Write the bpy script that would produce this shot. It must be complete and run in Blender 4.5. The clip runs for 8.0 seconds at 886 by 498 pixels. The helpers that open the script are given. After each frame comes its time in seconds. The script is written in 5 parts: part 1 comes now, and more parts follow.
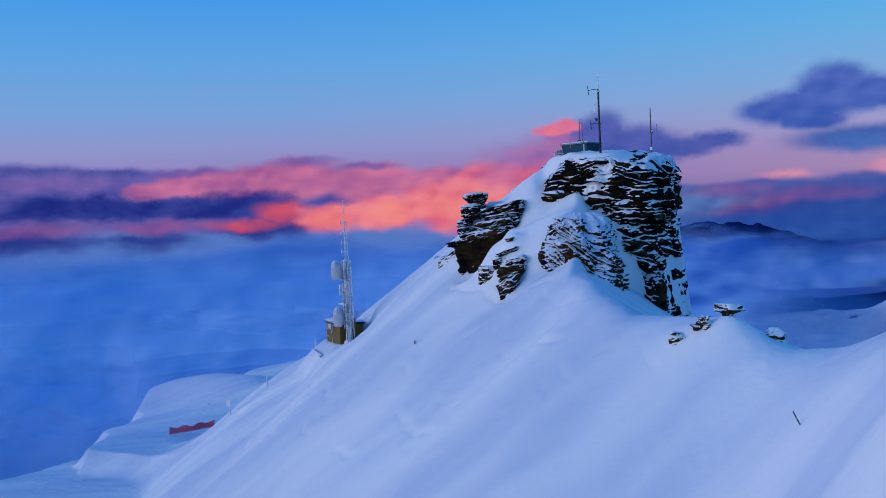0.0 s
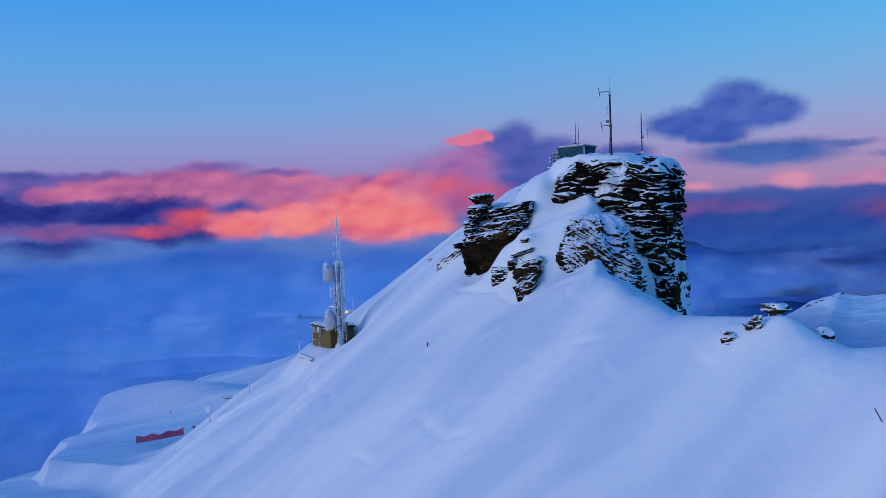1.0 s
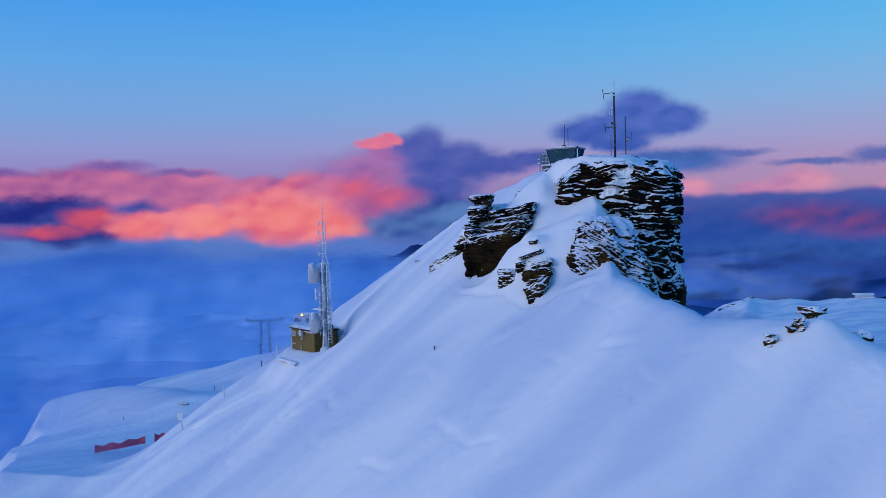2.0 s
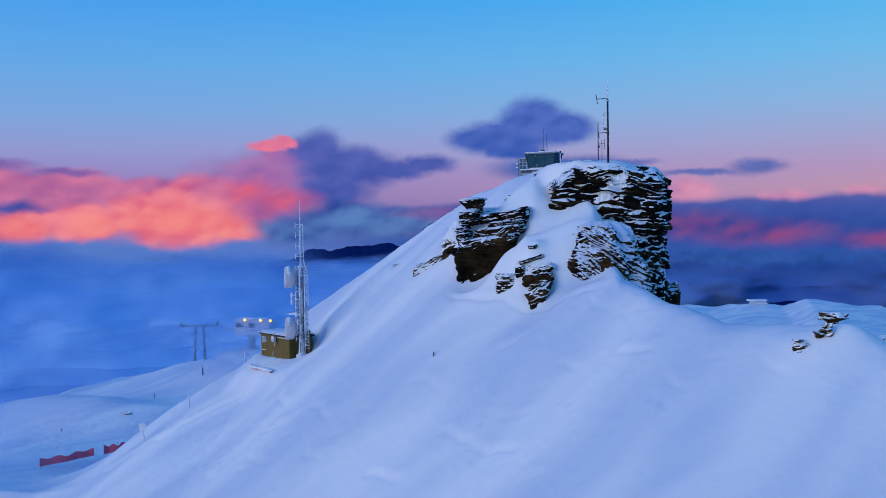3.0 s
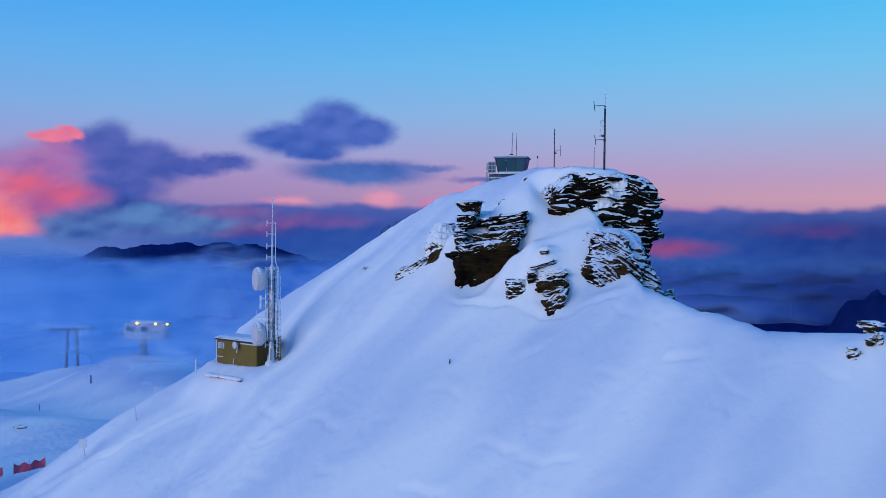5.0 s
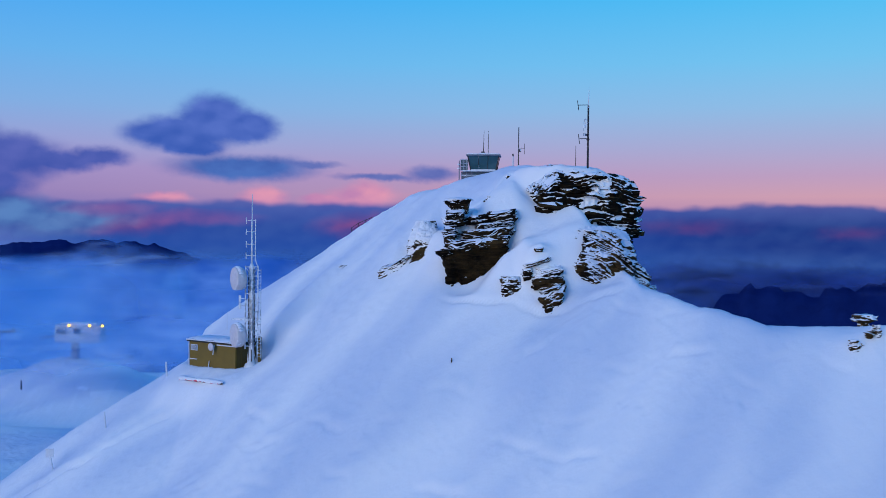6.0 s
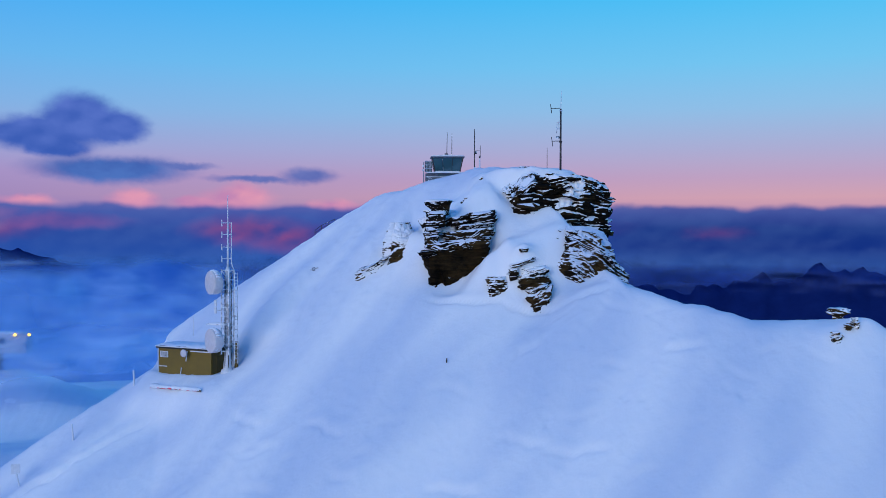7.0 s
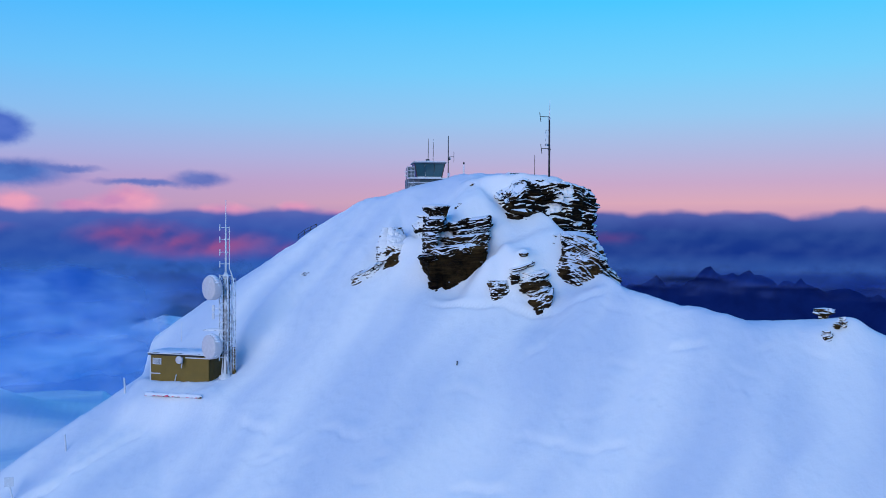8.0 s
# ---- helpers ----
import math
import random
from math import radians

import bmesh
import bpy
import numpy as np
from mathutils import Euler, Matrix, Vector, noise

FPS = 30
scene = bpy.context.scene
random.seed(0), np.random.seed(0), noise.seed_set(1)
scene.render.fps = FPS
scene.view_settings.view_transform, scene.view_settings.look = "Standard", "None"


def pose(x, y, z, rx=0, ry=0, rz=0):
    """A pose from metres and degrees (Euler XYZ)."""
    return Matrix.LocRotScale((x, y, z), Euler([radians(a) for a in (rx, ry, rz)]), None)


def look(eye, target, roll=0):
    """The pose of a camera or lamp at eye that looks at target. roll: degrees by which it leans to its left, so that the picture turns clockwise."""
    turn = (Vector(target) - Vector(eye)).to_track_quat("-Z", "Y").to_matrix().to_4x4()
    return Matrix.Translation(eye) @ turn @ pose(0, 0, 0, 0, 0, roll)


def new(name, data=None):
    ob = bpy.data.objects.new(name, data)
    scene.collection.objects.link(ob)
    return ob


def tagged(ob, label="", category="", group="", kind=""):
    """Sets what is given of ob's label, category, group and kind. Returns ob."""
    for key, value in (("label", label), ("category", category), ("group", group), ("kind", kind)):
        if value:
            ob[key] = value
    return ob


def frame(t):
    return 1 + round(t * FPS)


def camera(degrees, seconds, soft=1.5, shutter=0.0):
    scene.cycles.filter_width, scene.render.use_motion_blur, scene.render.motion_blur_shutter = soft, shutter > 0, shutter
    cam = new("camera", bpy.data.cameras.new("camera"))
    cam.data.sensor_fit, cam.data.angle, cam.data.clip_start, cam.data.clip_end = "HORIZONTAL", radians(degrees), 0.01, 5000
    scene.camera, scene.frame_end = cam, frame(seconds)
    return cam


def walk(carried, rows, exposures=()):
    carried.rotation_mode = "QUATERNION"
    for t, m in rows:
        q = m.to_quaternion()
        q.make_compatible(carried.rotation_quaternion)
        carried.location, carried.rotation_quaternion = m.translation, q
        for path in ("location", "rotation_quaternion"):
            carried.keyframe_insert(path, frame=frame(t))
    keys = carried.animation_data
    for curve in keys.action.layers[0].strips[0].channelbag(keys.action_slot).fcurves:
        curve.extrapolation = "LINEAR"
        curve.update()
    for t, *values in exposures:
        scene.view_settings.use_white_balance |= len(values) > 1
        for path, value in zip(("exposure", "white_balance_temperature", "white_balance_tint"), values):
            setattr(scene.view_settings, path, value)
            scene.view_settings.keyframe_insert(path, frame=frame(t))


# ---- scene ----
cam = camera(50.5, 8.0, soft=0.9)
PATH = [
    (0, (41.386, -74.983, 7.785), (40.321, -73.291, 7.728), -2.6),
    (0.5, (36.905, -76.597, 7.563), (35.919, -74.858, 7.511), -2.4),
    (1, (32.333, -78.278, 7.364), (31.43, -76.494, 7.318), -2.0),
    (1.5, (27.829, -79.259, 7.343), (27.008, -77.435, 7.298), -1.7),
    (3, (13.63, -81.304, 7.397), (13.118, -79.371, 7.359), -0.8),
    (3.5, (8.934, -81.412, 7.343), (8.523, -79.455, 7.309), -0.4),
    (4, (4.202, -81.444, 7.431), (3.894, -79.468, 7.397), -0.1),
    (4.5, (-0.618, -81.323, 7.432), (-0.821, -79.333, 7.401), 0.3),
    (6, (-15.465, -80.414, 7.414), (-15.31, -78.42, 7.377), 0.6),
    (6.5, (-20.226, -79.954, 7.298), (-19.943, -77.975, 7.262), 0.2),
    (7, (-25.231, -79.48, 7.276), (-24.82, -77.523, 7.245), 0.2),
    (7.5, (-30.311, -78.876, 7.254), (-29.783, -76.947, 7.23), 0.2),
    (8, (-35.106, -78.331, 7.248), (-34.481, -76.431, 7.228), 0.2),
]
walk(cam, [(t, look(eye, target, roll)) for t, eye, target, roll in PATH], [(0, -0.38, 6500, 8), (3.5, -0.28, 6500, 7), (6, -0.22, 6500, 5), (7, -0.2, 6500, 3.5), (8, -0.04, 6500, 1.5)])

# ---- world, sun and exposure ----
LIGHT_TURN, LIGHT_RISE = 226.0, 13.0     # twilight glow: compass turn from +y towards +x, and height, in degrees


def lin(code):
    """Linear colour from a hex code."""
    v = [int(code[i:i + 2], 16) / 255 for i in (0, 2, 4)]
    return tuple(c / 12.92 if c <= 0.04045 else ((c + 0.055) / 1.055) ** 2.4 for c in v) + (1.0,)


class Net:
    """A small writer of node trees."""

    def __init__(self, tree):
        self.tree = tree
        tree.nodes.clear()

    def node(self, kind, **settings):
        n = self.tree.nodes.new(kind)
        for key, value in settings.items():
            setattr(n, key, value)
        return n

    def put(self, socket, value):
        if isinstance(value, bpy.types.NodeSocket):
            self.tree.links.new(value, socket)
        elif value is not None:
            socket.default_value = value

    def math(self, op, a, b=None, c=None, clamp=False):
        n = self.node("ShaderNodeMath", operation=op, use_clamp=clamp)
        for s, v in zip(n.inputs, (a, b, c)):
            self.put(s, v)
        return n.outputs[0]

    def vec(self, op, a, b=None):
        n = self.node("ShaderNodeVectorMath", operation=op)
        self.put(n.inputs[0], a)
        self.put(n.inputs[1], b)
        return n.outputs["Value"] if op in ("LENGTH", "DOT_PRODUCT") else n.outputs["Vector"]

    def xyz(self, x, y, z):
        n = self.node("ShaderNodeCombineXYZ")
        for s, v in zip(n.inputs, (x, y, z)):
            self.put(s, v)
        return n.outputs[0]

    def split(self, v):
        n = self.node("ShaderNodeSeparateXYZ")
        self.put(n.inputs[0], v)
        return n.outputs

    def noise(self, v, scale, detail=3.0, rough=0.5, colour=False, lac=2.0):
        n = self.node("ShaderNodeTexNoise")
        self.put(n.inputs["Vector"], v)
        self.put(n.inputs["Scale"], scale)
        self.put(n.inputs["Detail"], detail)
        self.put(n.inputs["Roughness"], rough)
        self.put(n.inputs["Lacunarity"], lac)
        return n.outputs["Color" if colour else "Fac"]

    def step(self, v, lo, hi, smooth=True):
        n = self.node("ShaderNodeMapRange", interpolation_type="SMOOTHSTEP" if smooth else "LINEAR")
        self.put(n.inputs["Value"], v)
        self.put(n.inputs["From Min"], lo)
        self.put(n.inputs["From Max"], hi)
        return n.outputs["Result"]

    def mix(self, f, a, b, mode="MIX"):
        n = self.node("ShaderNodeMix", data_type="RGBA", blend_type=mode)
        self.put(n.inputs[0], f)
        self.put(n.inputs[6], a)
        self.put(n.inputs[7], b)
        return n.outputs[2]

    def ramp(self, f, stops):
        n = self.node("ShaderNodeValToRGB")
        self.put(n.inputs[0], f)
        e = n.color_ramp.elements
        while len(e) < len(stops):
            e.new(0.5)
        for el, (p, c) in zip(e, stops):
            el.position, el.color = p, c if isinstance(c, tuple) else lin(c)
        return n.outputs[0]

    def bump(self, height, strength, distance, normal=None):
        n = self.node("ShaderNodeBump")
        self.put(n.inputs["Strength"], strength)
        self.put(n.inputs["Distance"], distance)
        self.put(n.inputs["Height"], height)
        self.put(n.inputs["Normal"], normal)
        return n.outputs[0]


def build_sky():
    world = bpy.data.worlds.new("twilight_sky")
    scene.world = world
    world.use_nodes = True
    n = Net(world.node_tree)
    way = n.node("ShaderNodeTexCoord").outputs["Generated"]
    x, y, z = n.split(way)
    az = n.math("MULTIPLY", n.math("ARCTAN2", x, y), 57.2958)
    el = n.math("MULTIPLY", n.math("ARCSINE", z), 57.2958)
    flat = n.xyz(az, el, 0.0)

    def bands(stops):
        """A ramp by height over the horizon, from -6 to 44 degrees."""
        return n.ramp(n.math("MULTIPLY_ADD", el, 0.02, 0.12, clamp=True), [((e + 6) / 50, c) for e, c in stops])

    left = bands([(-6, "2f66c4"), (-0.5, "5a80d0"), (1.5, "7a76c0"), (3.5, "9c8ccc"), (5, "98a0dc"), (7, "82ace8"), (10, "68aef2"), (14, "48a2f8"), (24, "2f86e6"), (44, "2070d0")])
    right = bands([(-6, "12307c"), (0.5, "b080b0"), (2.2, "d6a2b6"), (3.4, "c4a2c6"), (5, "b0aed8"), (7.4, "94c0ec"), (10, "78c6f6"), (14, "50c0fa"), (24, "389cec"), (44, "2474d4")])
    sky = n.mix(n.step(az, -45.0, 38.0), left, right)

    # billows push the outlines of the clouds about
    big = n.noise(n.vec("MULTIPLY", flat, (0.16, 0.3, 0)), 1.0, 4.0, 0.55, True)
    small = n.noise(n.vec("MULTIPLY", flat, (0.6, 0.8, 0)), 1.0, 5.0, 0.6, True)
    push = n.vec("MULTIPLY", n.vec("SUBTRACT", big, (0.5, 0.5, 0.5)), (3.0, 1.4, 0))
    fine = n.vec("MULTIPLY", n.vec("SUBTRACT", small, (0.5, 0.5, 0.5)), (1.6, 1.0, 0))
    warped = n.vec("ADD", flat, n.vec("ADD", push, fine))
    gentle = n.vec("ADD", flat, n.vec("MULTIPLY", fine, (0.8, 0.7, 0)))
    grain = n.noise(n.vec("MULTIPLY", flat, (0.30, 0.5, 0)), 1.0, 4.0, 0.5)
    lower = n.noise(n.vec("MULTIPLY", n.vec("ADD", flat, (0.5, -0.45, 0)), (0.30, 0.5, 0)), 1.0, 4.0, 0.5)
    relief = n.math("MULTIPLY_ADD", n.math("SUBTRACT", grain, lower), 1.3, n.math("MULTIPLY_ADD", grain, 0.5, 0.25))

    def heads(where, scale):
        """Rounded heads of cumulus, 0 in the clefts to about 1 on the crowns."""
        v = n.node("ShaderNodeTexVoronoi", feature="SMOOTH_F1", voronoi_dimensions="2D")
        n.put(v.inputs["Vector"], n.vec("MULTIPLY", where, (scale, scale * 1.5, 0)))
        n.put(v.inputs["Scale"], 1.0)
        n.put(v.inputs["Smoothness"], 0.7)
        return n.math("SUBTRACT", 1.0, n.math("MULTIPLY", v.outputs["Distance"], 1.4))

    crowns = n.math("MULTIPLY_ADD", heads(gentle, 0.26), 0.68, n.math("MULTIPLY", heads(gentle, 0.7), 0.32))
    under = n.vec("ADD", gentle, (0.22, -0.30, 0))
    shaded = n.math("MULTIPLY_ADD", heads(under, 0.26), 0.68, n.math("MULTIPLY", heads(under, 0.7), 0.32))
    swell = n.noise(n.vec("MULTIPLY", flat, (0.13, 0.34, 0)), 1.0, 2.5, 0.45)
    puffy = n.math("MULTIPLY_ADD", n.math("SUBTRACT", crowns, shaded), 0.6, n.math("MULTIPLY_ADD", swell, 0.6, n.math("MULTIPLY_ADD", relief, 0.3, 0.06)))

    def cloud(sky, shapes, lit, shade, soft=0.35, at=warped, amount=1.0, tone_of=relief, bulge=0.0):
        """Lays one cloud, the union of ellipses (az, el, half width, half height), over the sky; bulge: how far its heads swell."""
        mask = None
        for a, e, w, h in shapes:
            d = n.vec("LENGTH", n.vec("MULTIPLY", n.vec("SUBTRACT", at, (a, e, 0)), (1 / w, 1 / h, 0)))
            mask = d if mask is None else n.math("SMOOTH_MIN", mask, d, 0.25)
        if bulge:
            mask = n.math("SUBTRACT", mask, n.math("MULTIPLY", n.math("SUBTRACT", crowns, 0.45), bulge))
        mask = n.step(mask, 1.0 + soft * 0.7, 1.0 - soft * 0.8)
        tone = n.mix(n.step(tone_of, 0.22, 0.78), lin(shade), lin(lit))
        return n.mix(n.math("MULTIPLY", mask, amount), sky, tone)

    # violet bank in the west, rosy heads along the rest of the horizon
    sky = cloud(sky, [(-61, 2.2, 12, 2.2), (-51, 2.2, 7, 1.75), (-44, 1.2, 10, 1.4)], "6c64b6", "4650a6", 0.16, gentle, 1.0, relief, 0.15)
    sky = cloud(sky, [(-55, 3.0, 5, 0.5), (-60, 0.6, 6, 0.5)], "8a6cb6", "6a5cae", 1.0, gentle, 0.7)
    sky = cloud(sky, [(-0.6, 2.0, 1.9, 0.85), (-6.2, 1.95, 1.3, 0.5), (9.3, 1.7, 1.0, 0.5), (12.2, 1.5, 1.6, 0.3), (-2.8, 1.8, 1.4, 0.4), (5.2, 1.6, 1.4, 0.4), (-12, 1.7, 1.4, 0.4)], "ea9cb8", "bc80b8", 0.7, gentle, 0.9, puffy, 0.6)
    deep = bands([(-6, "16389a"), (-3.2, "2048a4"), (-1.9, "2c58ac"), (-1.0, "284ea8"), (0.2, "2a4aa2"), (1.2, "4256aa"), (2.2, "6a66b0")])
    dim = bands([(-6, "081a5c"), (-2.6, "0e2878"), (-1.7, "2c4e9c"), (-0.7, "143084"), (0.4, "1c3888"), (1.3, "40509e"), (2.2, "6a62a6")])
    deep = n.mix(n.step(az, 8.0, 26.0), deep, dim)
    edge = n.math("MULTIPLY_ADD", n.math("SUBTRACT", n.noise(n.xyz(n.math("MULTIPLY", az, 0.14), 3.0, 0.0), 1.0, 4.0, 0.55), 0.5), 0.9, 1.7)
    over = n.math("SUBTRACT", n.math("MULTIPLY_ADD", n.math("SUBTRACT", crowns, 0.5), -0.5, el), edge)
    sky = n.mix(n.math("MULTIPLY", n.step(over, 0.18, -0.3), n.step(az, -27.0, -16.0)), sky, n.mix(n.step(puffy, 0.25, 0.75), deep, n.mix(0.12, deep, lin("6a8cd0"))))
    # reds glowing inside the bank
    sky = cloud(sky, [(3.8, -0.3, 3.4, 0.7), (0.2, 0.2, 2.6, 0.7), (-15.5, 0.3, 3.2, 0.55), (10.5, -0.75, 2.8, 0.5)], "b4466e", "4c428e", 1.1, gentle, 0.6, puffy)
    sky = cloud(sky, [(28, 0.1, 1.6, 0.35), (19, 0.4, 3.0, 0.4)], "6a3c80", "3c3a86", 1.2, gentle, 0.5)
    # pink upper layer of the western bank, with dark clefts below
    sky = cloud(sky, [(-45.5, 2.8, 3.6, 0.9), (-41, 2.9, 4.0, 1.2), (-36.5, 2.6, 3.6, 1.1), (-32.5, 2.4, 3.2, 1.0), (-48.5, 2.6, 2.2, 0.5)], "d87ca8", "a05c9e", 0.4, gentle, 1.0, puffy, 0.4)
    sky = cloud(sky, [(-40.5, 4.0, 2.0, 0.3), (-36.5, 3.6, 1.6, 0.25), (-47.0, 3.6, 2.0, 0.25)], "7c62b2", "6a5aae", 0.9, gentle, 0.8)
    sky = cloud(sky, [(-52, 1.6, 7, 0.7), (-45.0, 1.5, 4.0, 0.8), (-42.6, 0.2, 2.6, 0.8), (-51, -0.6, 4.5, 0.8), (-57, -0.2, 4, 0.8)], "34429a", "1c2c86", 0.5, warped, 0.95, relief, 0.3)
    sky = cloud(sky, [(-56, 0.5, 4, 0.4), (-49, 0.4, 2.6, 0.35), (-45.5, 0.4, 2.4, 0.3)], "9a5c9c", "5c4c9c", 1.0, gentle, 0.8, puffy, 0.4)
    sky = cloud(sky, [(-44.0, 0.3, 1.8, 0.35), (-41.6, 1.0, 1.6, 0.6)], "ec5c6a", "a84a80", 0.8, gentle, 0.85, puffy, 0.5)
    # coral bank: rosy body, glowing foot
    sky = cloud(sky, [(-31.2, 1.1, 4.6, 1.6), (-28.2, 0.7, 2.7, 1.3), (-35.3, 0.8, 2.6, 1.1), (-38.9, 0.6, 1.9, 0.95), (-28.4, 2.5, 2.6, 1.1)], "ff92a0", "d6628e", 0.36, gentle, 1.0, puffy, 0.6)
    sky = cloud(sky, [(-30.6, 0.8, 4.2, 1.1), (-39.0, 0.5, 1.5, 0.7), (-35, 0.6, 1.8, 0.7), (-27.6, 0.5, 1.8, 0.8)], "ff9690", "f46c7c", 1.1, gentle, 0.9, puffy, 0.3)
    # violet cloud leaning off the coral
    sky = cloud(sky, [(-25.6, 3.2, 3.4, 1.5), (-24.2, 4.6, 1.8, 0.8), (-24.6, 2.0, 3.0, 1.3)], "b872b2", "7c5eac", 0.8, gentle, 0.95, puffy, 0.4)
    sky = cloud(sky, [(-22.3, 5.0, 1.7, 1.1), (-20.6, 4.0, 3.4, 1.3), (-17.6, 3.8, 2.4, 0.6), (-21.5, 2.6, 2.2, 1.1), (-15.8, 4.1, 1.6, 0.6)], "5a66bc", "3c54ae", 0.55, gentle, 0.96, puffy, 0.35)
    sky = cloud(sky, [(-21, 0.8, 3.4, 1.0), (-17.6, 0.6, 3.6, 0.9), (-23.8, 0.2, 2.2, 0.9)], "5c86c6", "2a4a9e", 0.6, gentle, 0.92, puffy, 0.5)
    sky = cloud(sky, [(-24.8, 2.0, 2.0, 0.75), (-26.4, 2.5, 1.5, 0.8)], "f0667e", "c85a8a", 1.0, gentle, 0.8, puffy, 0.4)
    sky = cloud(sky, [(-25.6, 5.15, 1.1, 0.32), (-24.6, 5.4, 0.8, 0.36)], "ff86a0", "e0749c", 0.6, warped, 0.95, puffy, 0.9)
    sky = cloud(sky, [(-15.2, 1.1, 2.4, 0.35), (-10.5, 0.7, 3.0, 0.4)], "9a5a9c", "5a4e9e", 1.0, gentle, 0.6, puffy)
    # dark lens clouds
    sky = cloud(sky, [(-11.4, 5.6, 3.0, 0.95), (-9.3, 6.4, 2.2, 1.5), (-7.7, 6.1, 2.2, 0.95), (-10.6, 4.9, 2.0, 0.6)], "5a74cc", "385ab6", 0.42, gentle, 1.0, puffy, 0.1)
    sky = cloud(sky, [(-7.6, 3.7, 4.0, 0.75)], "4a72c2", "3c60b2", 0.6, gentle, 0.97, relief, 0.1)
    sky = cloud(sky, [(3.7, 3.5, 1.5, 0.45), (0.6, 3.3, 2.4, 0.22), (-3.6, 4.0, 1.6, 0.2)], "6474be", "5066b6", 0.8, gentle, 0.9)
    # haze over the cloud sea and the dark valley
    drift = n.math("MULTIPLY_ADD", n.math("SUBTRACT", grain, 0.5), 3.0, el)
    sky = n.mix(n.math("MULTIPLY", n.step(drift, -0.1, -1.6), n.step(az, -14.0, -28.0)), sky, lin("587ed0"))

    # the after-glow behind the camera
    dusk = n.node("ShaderNodeTexSky", sky_type="NISHITA", sun_disc=False, sun_elevation=radians(3.0), sun_rotation=radians(LIGHT_TURN), altitude=2500.0)
    glow = n.node("ShaderNodeBackground")
    n.put(glow.inputs["Color"], dusk.outputs[0])
    n.put(glow.inputs["Strength"], 0.02)
    drawn = n.node("ShaderNodeBackground")
    n.put(drawn.inputs["Color"], sky)
    n.put(drawn.inputs["Strength"], 1.12)
    dark = n.node("ShaderNodeBackground")
    n.put(dark.inputs["Strength"], 0.0)
    rear = n.node("ShaderNodeMixShader")
    n.put(rear.inputs[0], n.step(y, 0.1, -0.45))
    n.put(rear.inputs[1], dark.outputs[0])
    n.put(rear.inputs[2], glow.outputs[0])
    both = n.node("ShaderNodeAddShader")
    n.put(both.inputs[0], drawn.outputs[0])
    n.put(both.inputs[1], rear.outputs[0])
    n.put(n.node("ShaderNodeOutputWorld").inputs[0], both.outputs[0])


build_sky()

sun = new("sun", bpy.data.lights.new("sun", "SUN"))
sun.data.energy, sun.data.angle, sun.data.color = 1.58, radians(48), (0.97, 0.93, 0.95)
_a, _e = radians(LIGHT_TURN), radians(LIGHT_RISE)
sun.matrix_world = look((math.sin(_a) * math.cos(_e) * 300, math.cos(_a) * math.cos(_e) * 300, math.sin(_e) * 300), (0, 0, 0))

# ---- materials ----


def material(name, build):
    m = bpy.data.materials.new(name)
    m.use_nodes = True
    n = Net(m.node_tree)
    out = n.node("ShaderNodeOutputMaterial")
    n.put(out.inputs[0], build(n))
    return m


def surface(n, colour, rough=0.6, metal=0.0, normal=None, spec=0.5):
    b = n.node("ShaderNodeBsdfPrincipled")
    n.put(b.inputs["Base Color"], colour)
    n.put(b.inputs["Roughness"], rough)
    n.put(b.inputs["Metallic"], metal)
    n.put(b.inputs["Normal"], normal)
    n.put(b.inputs["Specular IOR Level"], spec)
    return b.outputs[0]


def place(n):
    return n.node("ShaderNodeNewGeometry").outputs["Position"]


def snow_tone(n, p):
    """Colour and relief of wind-packed snow: drift streaks running down the slope and fine grain.
    The streaks' bluish shade and white highlights are partly painted into the colour.
    """
    x, y, z = n.split(n.vec("ADD", p, n.vec("MULTIPLY", n.noise(p, 0.05, 2.0, 0.5, True), (9, 9, 2))))
    across = n.math("SUBTRACT", n.math("MULTIPLY", x, 0.57), n.math("MULTIPLY", y, 0.82))
    down = n.math("ADD", n.math("MULTIPLY", x, 0.82), n.math("MULTIPLY", y, 0.57))
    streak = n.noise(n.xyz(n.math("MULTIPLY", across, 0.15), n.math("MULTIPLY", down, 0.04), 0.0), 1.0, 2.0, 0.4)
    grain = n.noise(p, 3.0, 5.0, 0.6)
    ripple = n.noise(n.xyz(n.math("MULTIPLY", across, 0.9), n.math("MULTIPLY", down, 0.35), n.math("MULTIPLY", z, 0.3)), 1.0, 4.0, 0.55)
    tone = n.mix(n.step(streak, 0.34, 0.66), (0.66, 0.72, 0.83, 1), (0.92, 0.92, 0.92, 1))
    relief = n.math("ADD", n.math("MULTIPLY", streak, 0.7), n.math("ADD", n.math("MULTIPLY", grain, 0.10), n.math("MULTIPLY", ripple, 0.26)))
    return tone, n.bump(relief, 0.55, 0.5)


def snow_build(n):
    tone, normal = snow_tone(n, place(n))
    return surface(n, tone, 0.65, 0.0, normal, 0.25)


